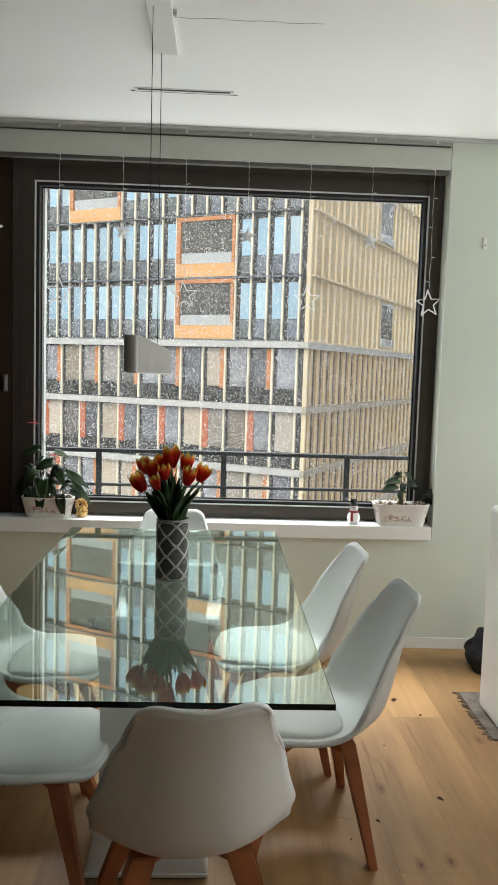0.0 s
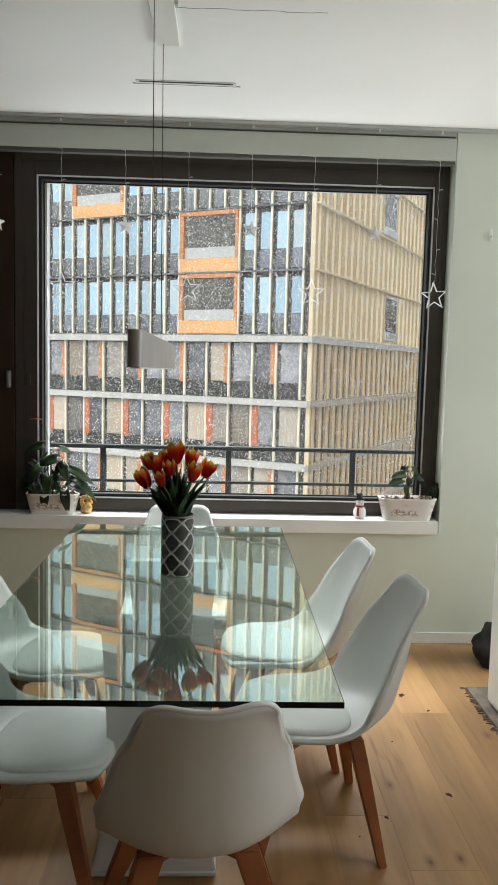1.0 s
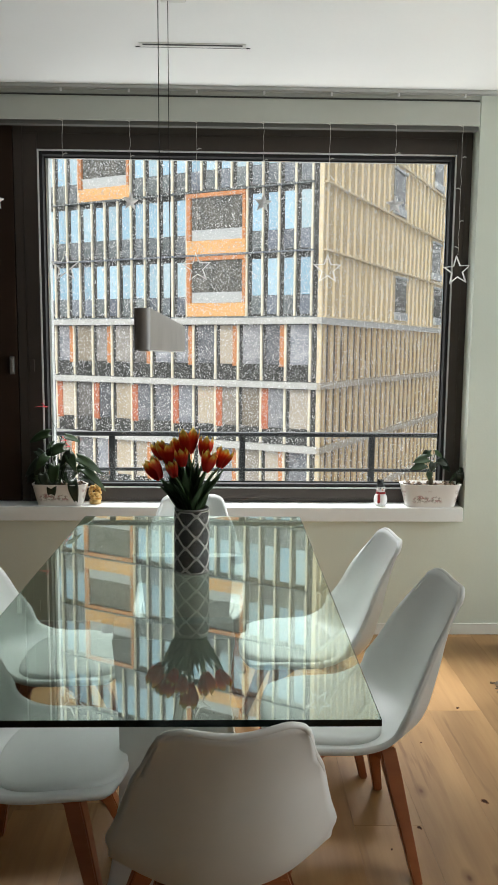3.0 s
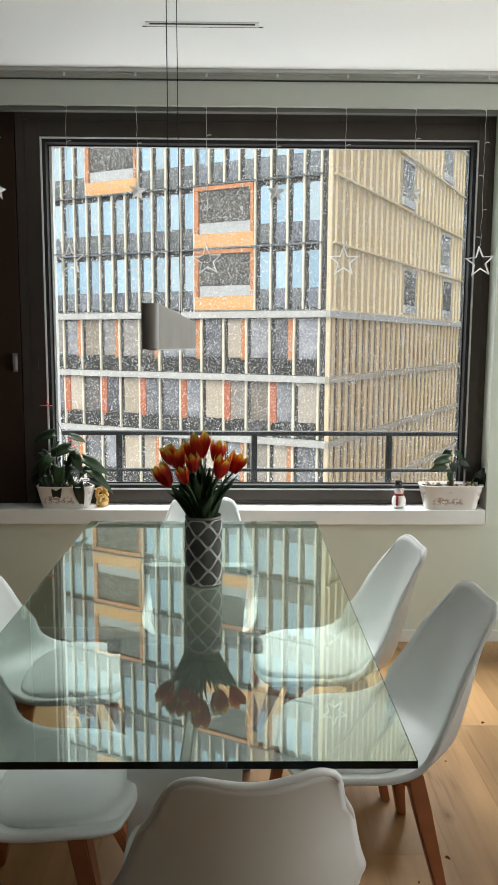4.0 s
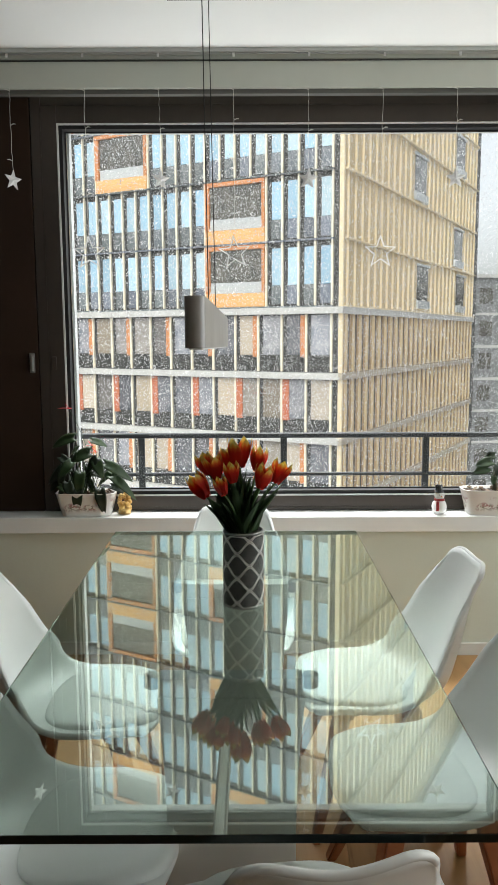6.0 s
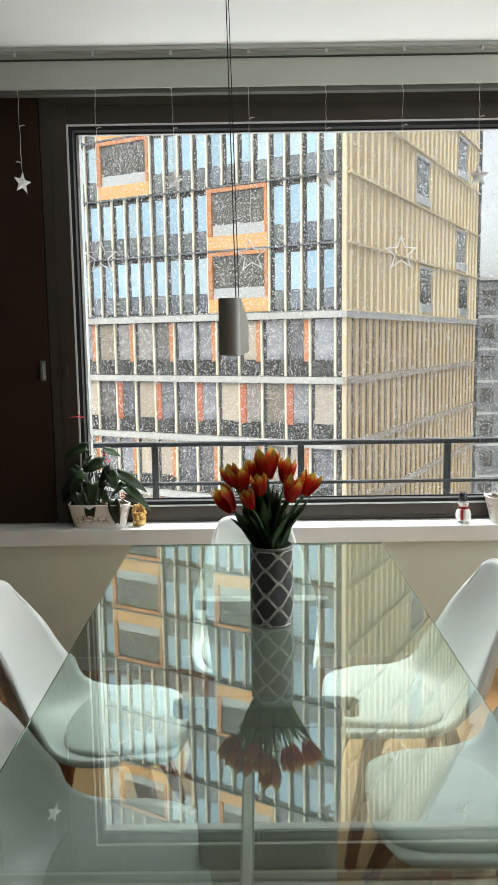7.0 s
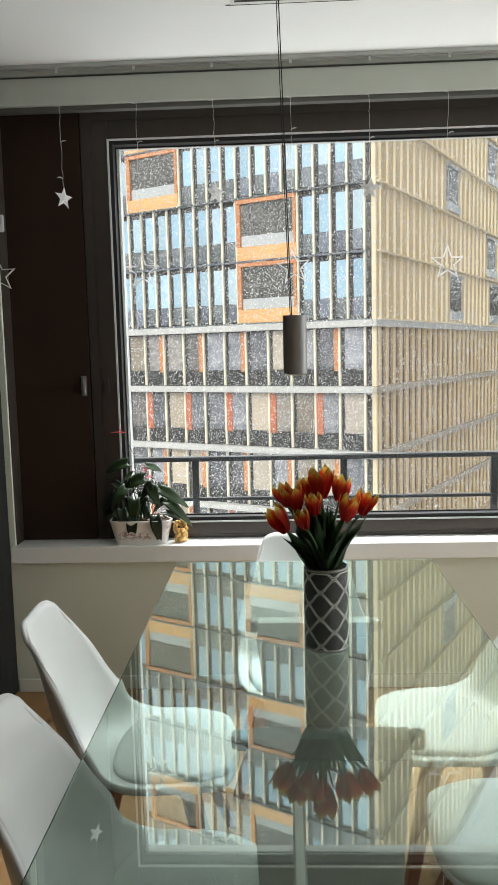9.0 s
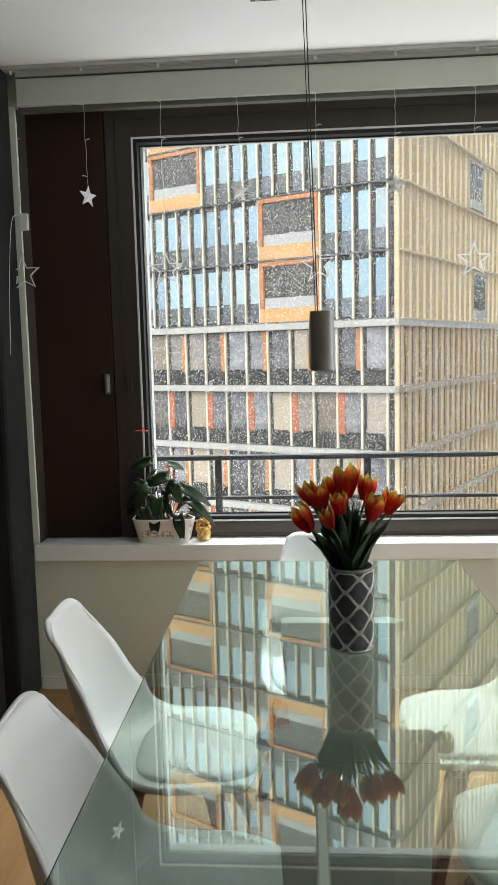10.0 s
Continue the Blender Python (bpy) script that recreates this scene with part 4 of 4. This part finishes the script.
    lathe(bm, [(0.0030, -0.0265), (0.0022, -0.034), (0.0004, -0.045)], 10, (0, 0, 0.085), slot=3)
    for v in bm.verts[-30:]:
        v.co = Vector((v.co.x, v.co.z - 0.085 + 0.003, 0.085 + v.co.y))
    for x, z in ((-0.008, 0.092), (0.008, 0.092)):
        s0 = len(bm.faces)
        bmesh.ops.create_icosphere(bm, subdivisions=1, radius=0.0025, matrix=Matrix.Translation((x, -0.0215, z)))
        bm.faces.ensure_lookup_table()
        for f in bm.faces[s0:]:
            f.material_index = 1
    s0 = len(bm.faces)
    box(bm, -0.026, -0.014, -0.036, -0.026, 0.018, 0.064, 0.002)
    bm.faces.ensure_lookup_table()
    for f in bm.faces[s0:]:
        f.material_index = 2
    ob = solid("snowman_figurine", bm, [mat("white_porcelain", (0.82, 0.82, 0.80), 0.25), mat("black_glaze", (0.012, 0.012, 0.013), 0.25), mat("red_glaze", (0.30, 0.02, 0.02), 0.3), mat("orange_glaze", (0.7, 0.25, 0.04), 0.3)], "small porcelain snowman with black hat and red scarf", "figurine", smooth=True)
    ob.matrix_world = pose(0.845, 4.060, SILL_Z, 0, 0, 8)
    # gold ornament
    bm = bmesh.new()
    lathe(bm, [(0.020, 0.0), (0.028, 0.002), (0.030, 0.02), (0.024, 0.03)], 24)
    rr = random.Random(3)
    for k in range(46):
        a, z = rr.uniform(0, 6.28), rr.uniform(0.018, 0.096)
        rad = 0.030 * math.sqrt(max(0.05, 1 - ((z - 0.045) / 0.058) ** 2))
        bmesh.ops.create_icosphere(bm, subdivisions=2, radius=rr.uniform(0.006, 0.011), matrix=Matrix.Translation((rad * 0.85 * math.cos(a), rad * 0.7 * math.sin(a), z)))
    ob = solid("gold_ornament", bm, varied("old_gold_glaze", (0.62, 0.34, 0.06), (0.70, 0.50, 0.22), 60, 0.35, 0.3), "small knobbly golden ornament", "ornament", smooth=True)
    ob.matrix_world = pose(-0.612, 4.085, SILL_Z)


build_sill_things()


# ---- star light strings in the window ----
def star_ring(bm, R, r, bar):
    """An open five-pointed star, one closed frame with depth."""
    def outline(grow, y):
        return [bm.verts.new(((R if k % 2 == 0 else r) * grow * math.sin(math.pi * k / 5), y, (R if k % 2 == 0 else r) * grow * math.cos(math.pi * k / 5))) for k in range(10)]
    rings = [outline(1.0, -0.006), outline(1.0, 0.006), outline(1 - 2.6 * bar / R, 0.006), outline(1 - 2.6 * bar / R, -0.006)]
    for a, b in zip(rings, rings[1:] + rings[:1]):
        for k in range(10):
            bm.faces.new((a[k], a[(k + 1) % 10], b[(k + 1) % 10], b[k]))
    bmesh.ops.bevel(bm, geom=list(bm.edges), offset=0.0012, segments=1, affect="EDGES")
    return bm


def star_solid(bm, R, r, depth):
    c = [bm.verts.new((0, y, 0)) for y in (-depth, depth)]
    ring = [bm.verts.new(((R if k % 2 == 0 else r) * math.sin(math.pi * k / 5), 0, (R if k % 2 == 0 else r) * math.cos(math.pi * k / 5))) for k in range(10)]
    for k in range(10):
        bm.faces.new((ring[k], ring[(k + 1) % 10], c[0]))
        bm.faces.new((ring[(k + 1) % 10], ring[k], c[1]))
    return bm


def build_stars():
    r = random.Random(9)
    y, top = 3.994, 2.530
    big = mesh_of("star", star_ring(bmesh.new(), 0.074, 0.031, 0.0042), PLASTIC)
    small = mesh_of("star", star_solid(bmesh.new(), 0.047, 0.020, 0.009), PLASTIC)
    for k in range(9):
        x = string_x(k)
        large = k % 2 == 0
        z = 1.848 if large else 2.155
        s = thing("star_light_string", "clear plastic star hanging on a thin pale wire", "string light", (x, y, z), group="star lights in the window")
        R = 0.074 if large else 0.047
        pts = [(r.uniform(-0.003, 0.003), 0, R + (top - z - R) * i / 14) for i in range(15)]
        part("wire", tube(bmesh.new(), pts, 0.0009, 5), WIRE, s)
        st = part("star", big if large else small, PLASTIC, s, "large open plastic star" if large else "small faceted plastic star")
        st.rotation_euler = (0, r.uniform(-0.12, 0.12), {0: 0.1, 1: 0.95, 3: 0.6}.get(k, r.uniform(-0.35, 0.35)))
        i, zz = 0, top - z - 0.012
        while zz > R + 0.02:
            sd = 1 if i % 2 else -1
            part("bulb", tube(bmesh.new(), [(0, 0, zz), (sd * 0.012, -0.003, zz + 0.006), (sd * 0.021, -0.004, zz + 0.004)], [0.0012, 0.0022, 0.0016], 6), WIRE, s)
            zz -= r.uniform(0.12, 0.17)
            i += 1
    s = thing("string_plug", "small white connector box with hanging pale lead", "connector", (-1.312, 3.985, 2.06), group="")
    part("box", slab(-0.018, 0.018, -0.008, 0.008, -0.035, 0.035, 0.004), PLASTIC, s)
    pts = [Vector(smoothstep([(-0.01, 0, 0.02), (-0.034, -0.05, 0.0), (-0.044, -0.09, -0.25), (-0.046, -0.12, -0.55)], i / 14)) for i in range(15)]
    part("lead", tube(bmesh.new(), pts, 0.0012, 5), WIRE, s)


build_stars()

# ---- building across the street ----
GOLD = varied("champagne_fin", (0.72, 0.61, 0.40), (0.66, 0.55, 0.35), 0.8, 0.45, 0.0, 0.05)
FIN = varied("pale_cream_fin", (0.76, 0.70, 0.55), (0.70, 0.64, 0.49), 0.8, 0.45, 0.0, 0.05)
CREAM = varied("cream_gold_panel", (0.58, 0.46, 0.28), (0.48, 0.38, 0.22), 0.5, 0.55, 0.0, 0.1, stretch=(3, 3, 0.5))
CREAM_LOW = varied("ochre_panel", (0.44, 0.30, 0.16), (0.34, 0.23, 0.12), 0.6, 0.6, 0.0, 0.1, stretch=(3, 3, 0.5))
BLUE = varied("sky_blue_panel_glass", (0.29, 0.46, 0.60), (0.35, 0.53, 0.65), 0.5, 0.12, 0.0, 0.02, spec=0.6)
SPANDREL = varied("grey_spandrel", (0.17, 0.19, 0.19), (0.09, 0.11, 0.115), 1.6, 0.4, 0.0, 0.2, fine=6)
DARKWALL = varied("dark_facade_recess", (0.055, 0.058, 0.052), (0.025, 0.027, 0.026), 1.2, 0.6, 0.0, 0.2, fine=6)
ORANGE = varied("orange_timber_panel", (0.74, 0.42, 0.17), (0.66, 0.35, 0.13), 0.9, 0.5, 0.0, 0.1, stretch=(0.4, 2, 3))
BURNT = varied("burnt_orange_frame", (0.56, 0.24, 0.09), (0.48, 0.19, 0.07), 0.9, 0.5, 0.0, 0.1)
RUST = varied("rust_red_panel", (0.42, 0.12, 0.06), (0.48, 0.17, 0.08), 1.1, 0.5, 0.0, 0.1)
BAND = varied("white_concrete_band", (0.52, 0.52, 0.49), (0.44, 0.44, 0.42), 0.9, 0.7, 0.0, 0.2)
GREYGLASS = varied("grey_curtained_glass", (0.38, 0.38, 0.40), (0.15, 0.17, 0.20), 1.1, 0.12, 0.0, 0.02, spec=0.6, fine=3)
DARKGLASS = varied("dark_window_glass", (0.05, 0.055, 0.05), (0.12, 0.115, 0.10), 1.5, 0.1, 0.0, 0.02, spec=0.7, fine=4)
FROST = varied("frosted_glass", (0.46, 0.49, 0.49), (0.42, 0.45, 0.46), 1.0, 0.25)


def toned(m, other, low=0.75, high=1.2):
    """Lets pieces that share the material differ: some lean to another colour, all vary in tone."""
    p = m.node_tree.nodes["Principled BSDF"]
    src = p.inputs["Base Color"].links[0].from_socket
    info = node(m, "ShaderNodeObjectInfo")
    lean = ramp(m, info.outputs["Random"], [(0.35, (0, 0, 0)), (0.9, (0.85, 0.85, 0.85))])
    tone, sc, w = node(m, "ShaderNodeMapRange"), node(m, "ShaderNodeVectorMath"), node(m, "ShaderNodeTexWhiteNoise")
    w.noise_dimensions = "1D"
    link(m, info.outputs["Random"], w.inputs["W"])
    link(m, w.outputs["Value"], tone.inputs[0])
    tone.inputs[3].default_value, tone.inputs[4].default_value = low, high
    sc.operation = "SCALE"
    link(m, mixed(m, lean, src, other), sc.inputs[0])
    link(m, tone.outputs[0], sc.inputs[3])
    link(m, sc.outputs[0], p.inputs["Base Color"])


toned(GREYGLASS, (0.50, 0.42, 0.30), 0.42, 1.2)
toned(BLUE, (0.46, 0.60, 0.66), 0.82, 1.12)
toned(SPANDREL, (0.13, 0.15, 0.19), 0.8, 1.3)
BAND_TAN = varied("tan_concrete_band", (0.42, 0.37, 0.29), (0.34, 0.30, 0.24), 0.9, 0.7)
GAP = varied("bronze_gap", (0.20, 0.13, 0.06), (0.12, 0.08, 0.04), 0.8, 0.6, 0.0, 0.1)
DEEP = varied("deep_bronze_gap", (0.085, 0.060, 0.035), (0.045, 0.033, 0.022), 0.8, 0.6, 0.0, 0.1)
STOREY, LEVEL0, STEP, SIDE_STEP = 3.3, 2.98, 0.92, 1.02


def build_office():
    b = thing("office_building", "tall office building with champagne fins and orange windows", "building", (4.56, 39.45, 0), -28.5)
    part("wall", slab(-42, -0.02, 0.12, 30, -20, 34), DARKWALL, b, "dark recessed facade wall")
    part("side_wall", slab(-0.018, 0.04, 0.12, 28.45, LEVEL0, 34), CREAM, b, "cream gold metal panels")
    part("side_wall", slab(-0.018, 0.03, 0.12, 28.45, -20, LEVEL0 - 0.002), CREAM_LOW, b, "ochre panels")
    part("corner_post", slab(-0.13, 0.10, -0.05, 0.118, -20, 34, 0.02), GOLD, b)
    part("roof", slab(-42.3, 0.4, -0.4, 30, 34.002, 34.4), BAND, b)
    fin = mesh_of("fin", slab(-0.05, 0.05, 0.0, 0.12, 0.06, STOREY - 0.02), FIN)
    pane = mesh_of("pane", slab(-0.235, 0.285, 0.06, 0.12, 1.12, 2.98), BLUE)
    spandrel = mesh_of("spandrel", slab(-0.275, 0.275, 0.08, 0.12, 0.16, 1.10), SPANDREL)
    low_fin = mesh_of("fin", slab(-0.055, 0.055, 0.0, 0.12, 0.0, STOREY - 0.38), FIN)
    low_pane = mesh_of("pane", slab(-0.52, 0.52, 0.07, 0.12, 0.85, STOREY - 0.42), GREYGLASS)
    red = mesh_of("red_panel", slab(-0.19, 0.18, 0.0, 0.12, 0.75, STOREY - 0.42), RUST)
    red_narrow = mesh_of("red_panel", slab(-0.13, 0.11, 0.0, 0.12, 0.75, STOREY - 0.42), BURNT)
    side_fin = mesh_of("fin", slab(0.03, 0.15, -0.035, 0.035, 0.06, STOREY - 0.02), GOLD)
    low_side_fin = mesh_of("fin", slab(0.03, 0.13, -0.10, 0.10, 0.0, STOREY - 0.38), CREAM)
    side_gap = mesh_of("side_gap", slab(0.031, 0.045, -0.20, 0.20, 0.0, STOREY - 0.38), DEEP)
    upper_gap = mesh_of("side_gap", slab(0.041, 0.052, 0.04, 0.26, 0.06, STOREY - 0.02), GAP)
    orange_at = {(0, 4), (1, 4), (2, 12), (3, 4), (3, 12), (4, 12), (5, 4), (7, 12), (7, 4), (6, 20), (1, 20), (0, 28), (4, 28)}
    side_windows = {(2, 12), (1, 23), (0, 13), (0, 24), (3, 23), (4, 12), (5, 23), (6, 12)}
    for k in range(0, 9):
        z = LEVEL0 + STOREY * k
        part("ledge", slab(-42, -0.43, -0.12, 0.118, z - 0.03, z + 0.05), SPANDREL, b)
        part("ledge", slab(0.032, 0.26, 0.13, 28.45, z - 0.03, z + 0.05), GOLD, b)
        taken = {j + i for (kk, j) in orange_at if kk == k for i in range(4)}
        for j in range(0, 34):
            s = 0.52 + STEP * j
            if j - 1 not in taken or j not in taken:
                part("fin", fin, GOLD, b).location = (-s, 0, z)
            if j not in taken:
                part("pane", pane, BLUE, b).location = (-s - 0.365, 0, z)
                part("spandrel", spandrel, SPANDREL, b).location = (-s - 0.365, 0, z)
        openings = [0.6 + STEP * w for kk, w in side_windows if kk == k]
        for j in range(28):
            y = 0.55 + SIDE_STEP * j
            if not any(o - 0.2 < y < o + 2.75 for o in openings):
                part("fin", side_fin, GOLD, b).location = (0, y, z)
                part("side_gap", upper_gap, GAP, b).location = (0, y, z)
    for k, j in sorted(orange_at):
        z, s0 = LEVEL0 + STOREY * k, 0.52 + STEP * j + 0.05
        w = 4 * STEP - 0.10
        o = part("orange_window", slab(-s0 - w, -s0, -0.05, 0.118, z + 0.06, z + 0.78, 0.02), ORANGE, b, "orange timber framed window")
        part("lintel", slab(-s0 - w, -s0, -0.10, 0.118, z + 3.02, z + 3.24, 0.02), BURNT, o)
        part("jamb", slab(-s0 - 0.17, -s0, -0.09, 0.118, z + 0.785, z + 3.015, 0.02), BURNT, o)
        part("jamb", slab(-s0 - w, -s0 - w + 0.26, -0.09, 0.118, z + 0.785, z + 3.015, 0.02), BURNT, o)
        part("upper_pane", slab(-s0 - w + 0.27, -s0 - 0.18, 0.06, 0.118, z + 1.36, z + 3.01), DARKGLASS, o)
        part("lower_pane", slab(-s0 - w + 0.27, -s0 - 0.18, 0.04, 0.118, z + 0.79, z + 1.35), FROST, o)
    for k, j in sorted(side_windows):
        z, y = LEVEL0 + STOREY * k, 0.6 + STEP * j
        o = part("side_window", slab(0.042, 0.20, y, y + 2.7, z + 0.25, z + 0.75, 0.01), FROST, b)
        part("window_pane", slab(0.042, 0.07, y + 0.1, y + 2.6, z + 0.76, z + 2.9), DARKGLASS, o)
        part("frame", slab(0.042, 0.20, y, y + 2.7, z + 2.91, z + 3.05, 0.01), FROST, o)
    for k in range(-4, 0):
        z = LEVEL0 + STOREY * k
        part("band", slab(-42, 0.0, -0.30, 0.118, z + STOREY - 0.37, z + STOREY - 0.035, 0.02), BAND, b)
        part("band", slab(0.002, 0.22, -0.30, 28.5, z + STOREY - 0.37, z + STOREY - 0.035, 0.02), BAND if k == -1 else BAND_TAN, b)
        for j in range(0, 22):
            s = 0.53 + 1.385 * j
            part("fin", low_fin, GOLD, b).location = (-s, 0, z)
            part("pane", low_pane, GREYGLASS, b).location = (-s - 0.59, 0, z)
        kind_mesh, kind_mat, start = {-1: (red_narrow, BURNT, 2.09), -2: (red, RUST, 3.05), -3: (red_narrow, BURNT, 2.09), -4: (red, RUST, 3.05)}[k]
        for j in range(11):
            part("red_panel", kind_mesh, kind_mat, b).location = (-start - 2.77 * j, 0, z)
        for j in range(28):
            part("fin", low_side_fin, CREAM, b).location = (0, 0.50 + SIDE_STEP * j, z)
            part("side_gap", side_gap, DEEP, b).location = (0, 0.86 + SIDE_STEP * j, z)


def build_far():
    f = thing("far_building", "distant grey building in falling snow", "building", (34, 82, 0), 8)
    part("wall", slab(-14, 16, 0, 12, -20, 7.3), varied("grey_render", (0.20, 0.21, 0.21), (0.15, 0.16, 0.16), 0.4, 0.8), f)
    part("roof", slab(-14.4, 16.4, -0.4, 12.4, 7.302, 7.6), BAND, f)
    win = mesh_of("window", slab(-0.7, 0.7, -0.05, 0.0, 0.9, 2.5), DARKGLASS)
    for k in range(7):
        part("band", slab(-14, 16, -0.12, -0.002, -16 + 3.3 * k - 0.25, -16 + 3.3 * k), BAND, f)
        for j in range(11):
            part("window", win, DARKGLASS, f).location = (-12.5 + 2.6 * j, 0, -16 + 3.3 * k)
    bm = bmesh.new()
    bmesh.ops.create_grid(bm, x_segments=20, y_segments=20, size=1500)
    for v in bm.verts:
        v.co.z = -18
    solid("ground", bm, varied("snowy_street", (0.55, 0.56, 0.57), (0.3, 0.3, 0.3), 0.1, 0.9, bumpy=0.2), "snow-dusted street and ground far below", "ground", kind="structure")


def build_snow():
    r = random.Random(11)
    verts, faces = [], []
    for _ in range(230000):
        y = 6 + 31 * r.random() ** 0.6
        x, z = y * r.uniform(-0.36, 0.40), y * r.uniform(-0.24, 0.70) + 1
        q = y * (0.00021 + 0.00058 * r.random() ** 2.2)
        i = len(verts)
        verts += [(x + q, y, z), (x - q, y, z), (x, y + q, z), (x, y - q, z), (x, y, z + 1.3 * q), (x, y, z - 1.3 * q)]
        faces += [(i, i + 2, i + 4), (i + 2, i + 1, i + 4), (i + 1, i + 3, i + 4), (i + 3, i, i + 4), (i + 2, i, i + 5), (i + 1, i + 2, i + 5), (i + 3, i + 1, i + 5), (i, i + 3, i + 5)]
    me = bpy.data.meshes.new("snowflakes")
    me.from_pydata(verts, [], faces)
    snow = mat("snow", (0.76, 0.76, 0.77), 0.9)
    geo = node(snow, "ShaderNodeNewGeometry")
    link(snow, ramp(snow, geo.outputs["Random Per Island"], [(0.0, (0.34, 0.35, 0.38)), (0.5, (0.62, 0.62, 0.63)), (1.0, (0.92, 0.92, 0.92))]), snow.node_tree.nodes["Principled BSDF"].inputs["Base Color"])
    me.materials.append(snow)
    tagged(new("snowflakes", me), "fine white snowflakes falling outside the window", "snow", kind="stuff")


build_office()
build_far()
build_snow()


# ---- floor boards ----
def build_boards():
    floor = bpy.data.objects["floor"]
    width, r = 0.215, random.Random(8)
    shared = {}
    x, col = -1.90, 0
    while x < 4.5:
        y = -3.3 - r.uniform(0, 1.8)
        while y < 4.2:
            n = r.choice((1.6, 1.9, 2.2))
            a, c = max(y, -3.3), min(y + n, 4.3)
            if c - a > 0.05:
                key = round(c - a, 3)
                if key not in shared:
                    shared[key] = mesh_of("plank", slab(0.0001, width - 0.0001, 0.0001, key - 0.0001, -0.012, 0.0, 0.0005, 1), FLOOR)
                part("plank", shared[key], FLOOR, floor).location = (x, a, 0)
            y += n
        x += width
        col += 1


build_boards()


def build_knots():
    """Dark knots that stand out in the boards beside the table."""
    floor = bpy.data.objects["floor"]
    core, ring = mat("knot_core", (0.040, 0.015, 0.006), 0.8, spec=0.15), mat("knot_ring", (0.17, 0.078, 0.028), 0.7, spec=0.2)
    r = random.Random(2)
    for x, y, size in ((0.917, 2.54, 0.015), (0.668, 2.403, 0.010), (0.938, 3.355, 0.020), (1.02, 3.20, 0.010), (0.80, 2.92, 0.006), (0.56, 2.30, 0.005)):
        phase = r.uniform(0, 9)
        for material, grow, z in ((ring, 1.25, 0.0003), (core, 0.85, 0.0006)):
            bm = bmesh.new()
            wob = lambda a: grow * size * (0.8 + 0.22 * math.sin(2 * a + phase) + 0.10 * math.sin(3 * a + 2 * phase) + 0.04 * math.sin(7 * a - phase + grow))
            bm.faces.new([bm.verts.new((x + wob(a) * 0.62 * math.cos(a), y + wob(a) * 1.1 * math.sin(a), z)) for a in (2 * math.pi * k / 40 for k in range(40))])
            part("knot", bm, material, floor, "dark knot in the oak")


build_knots()
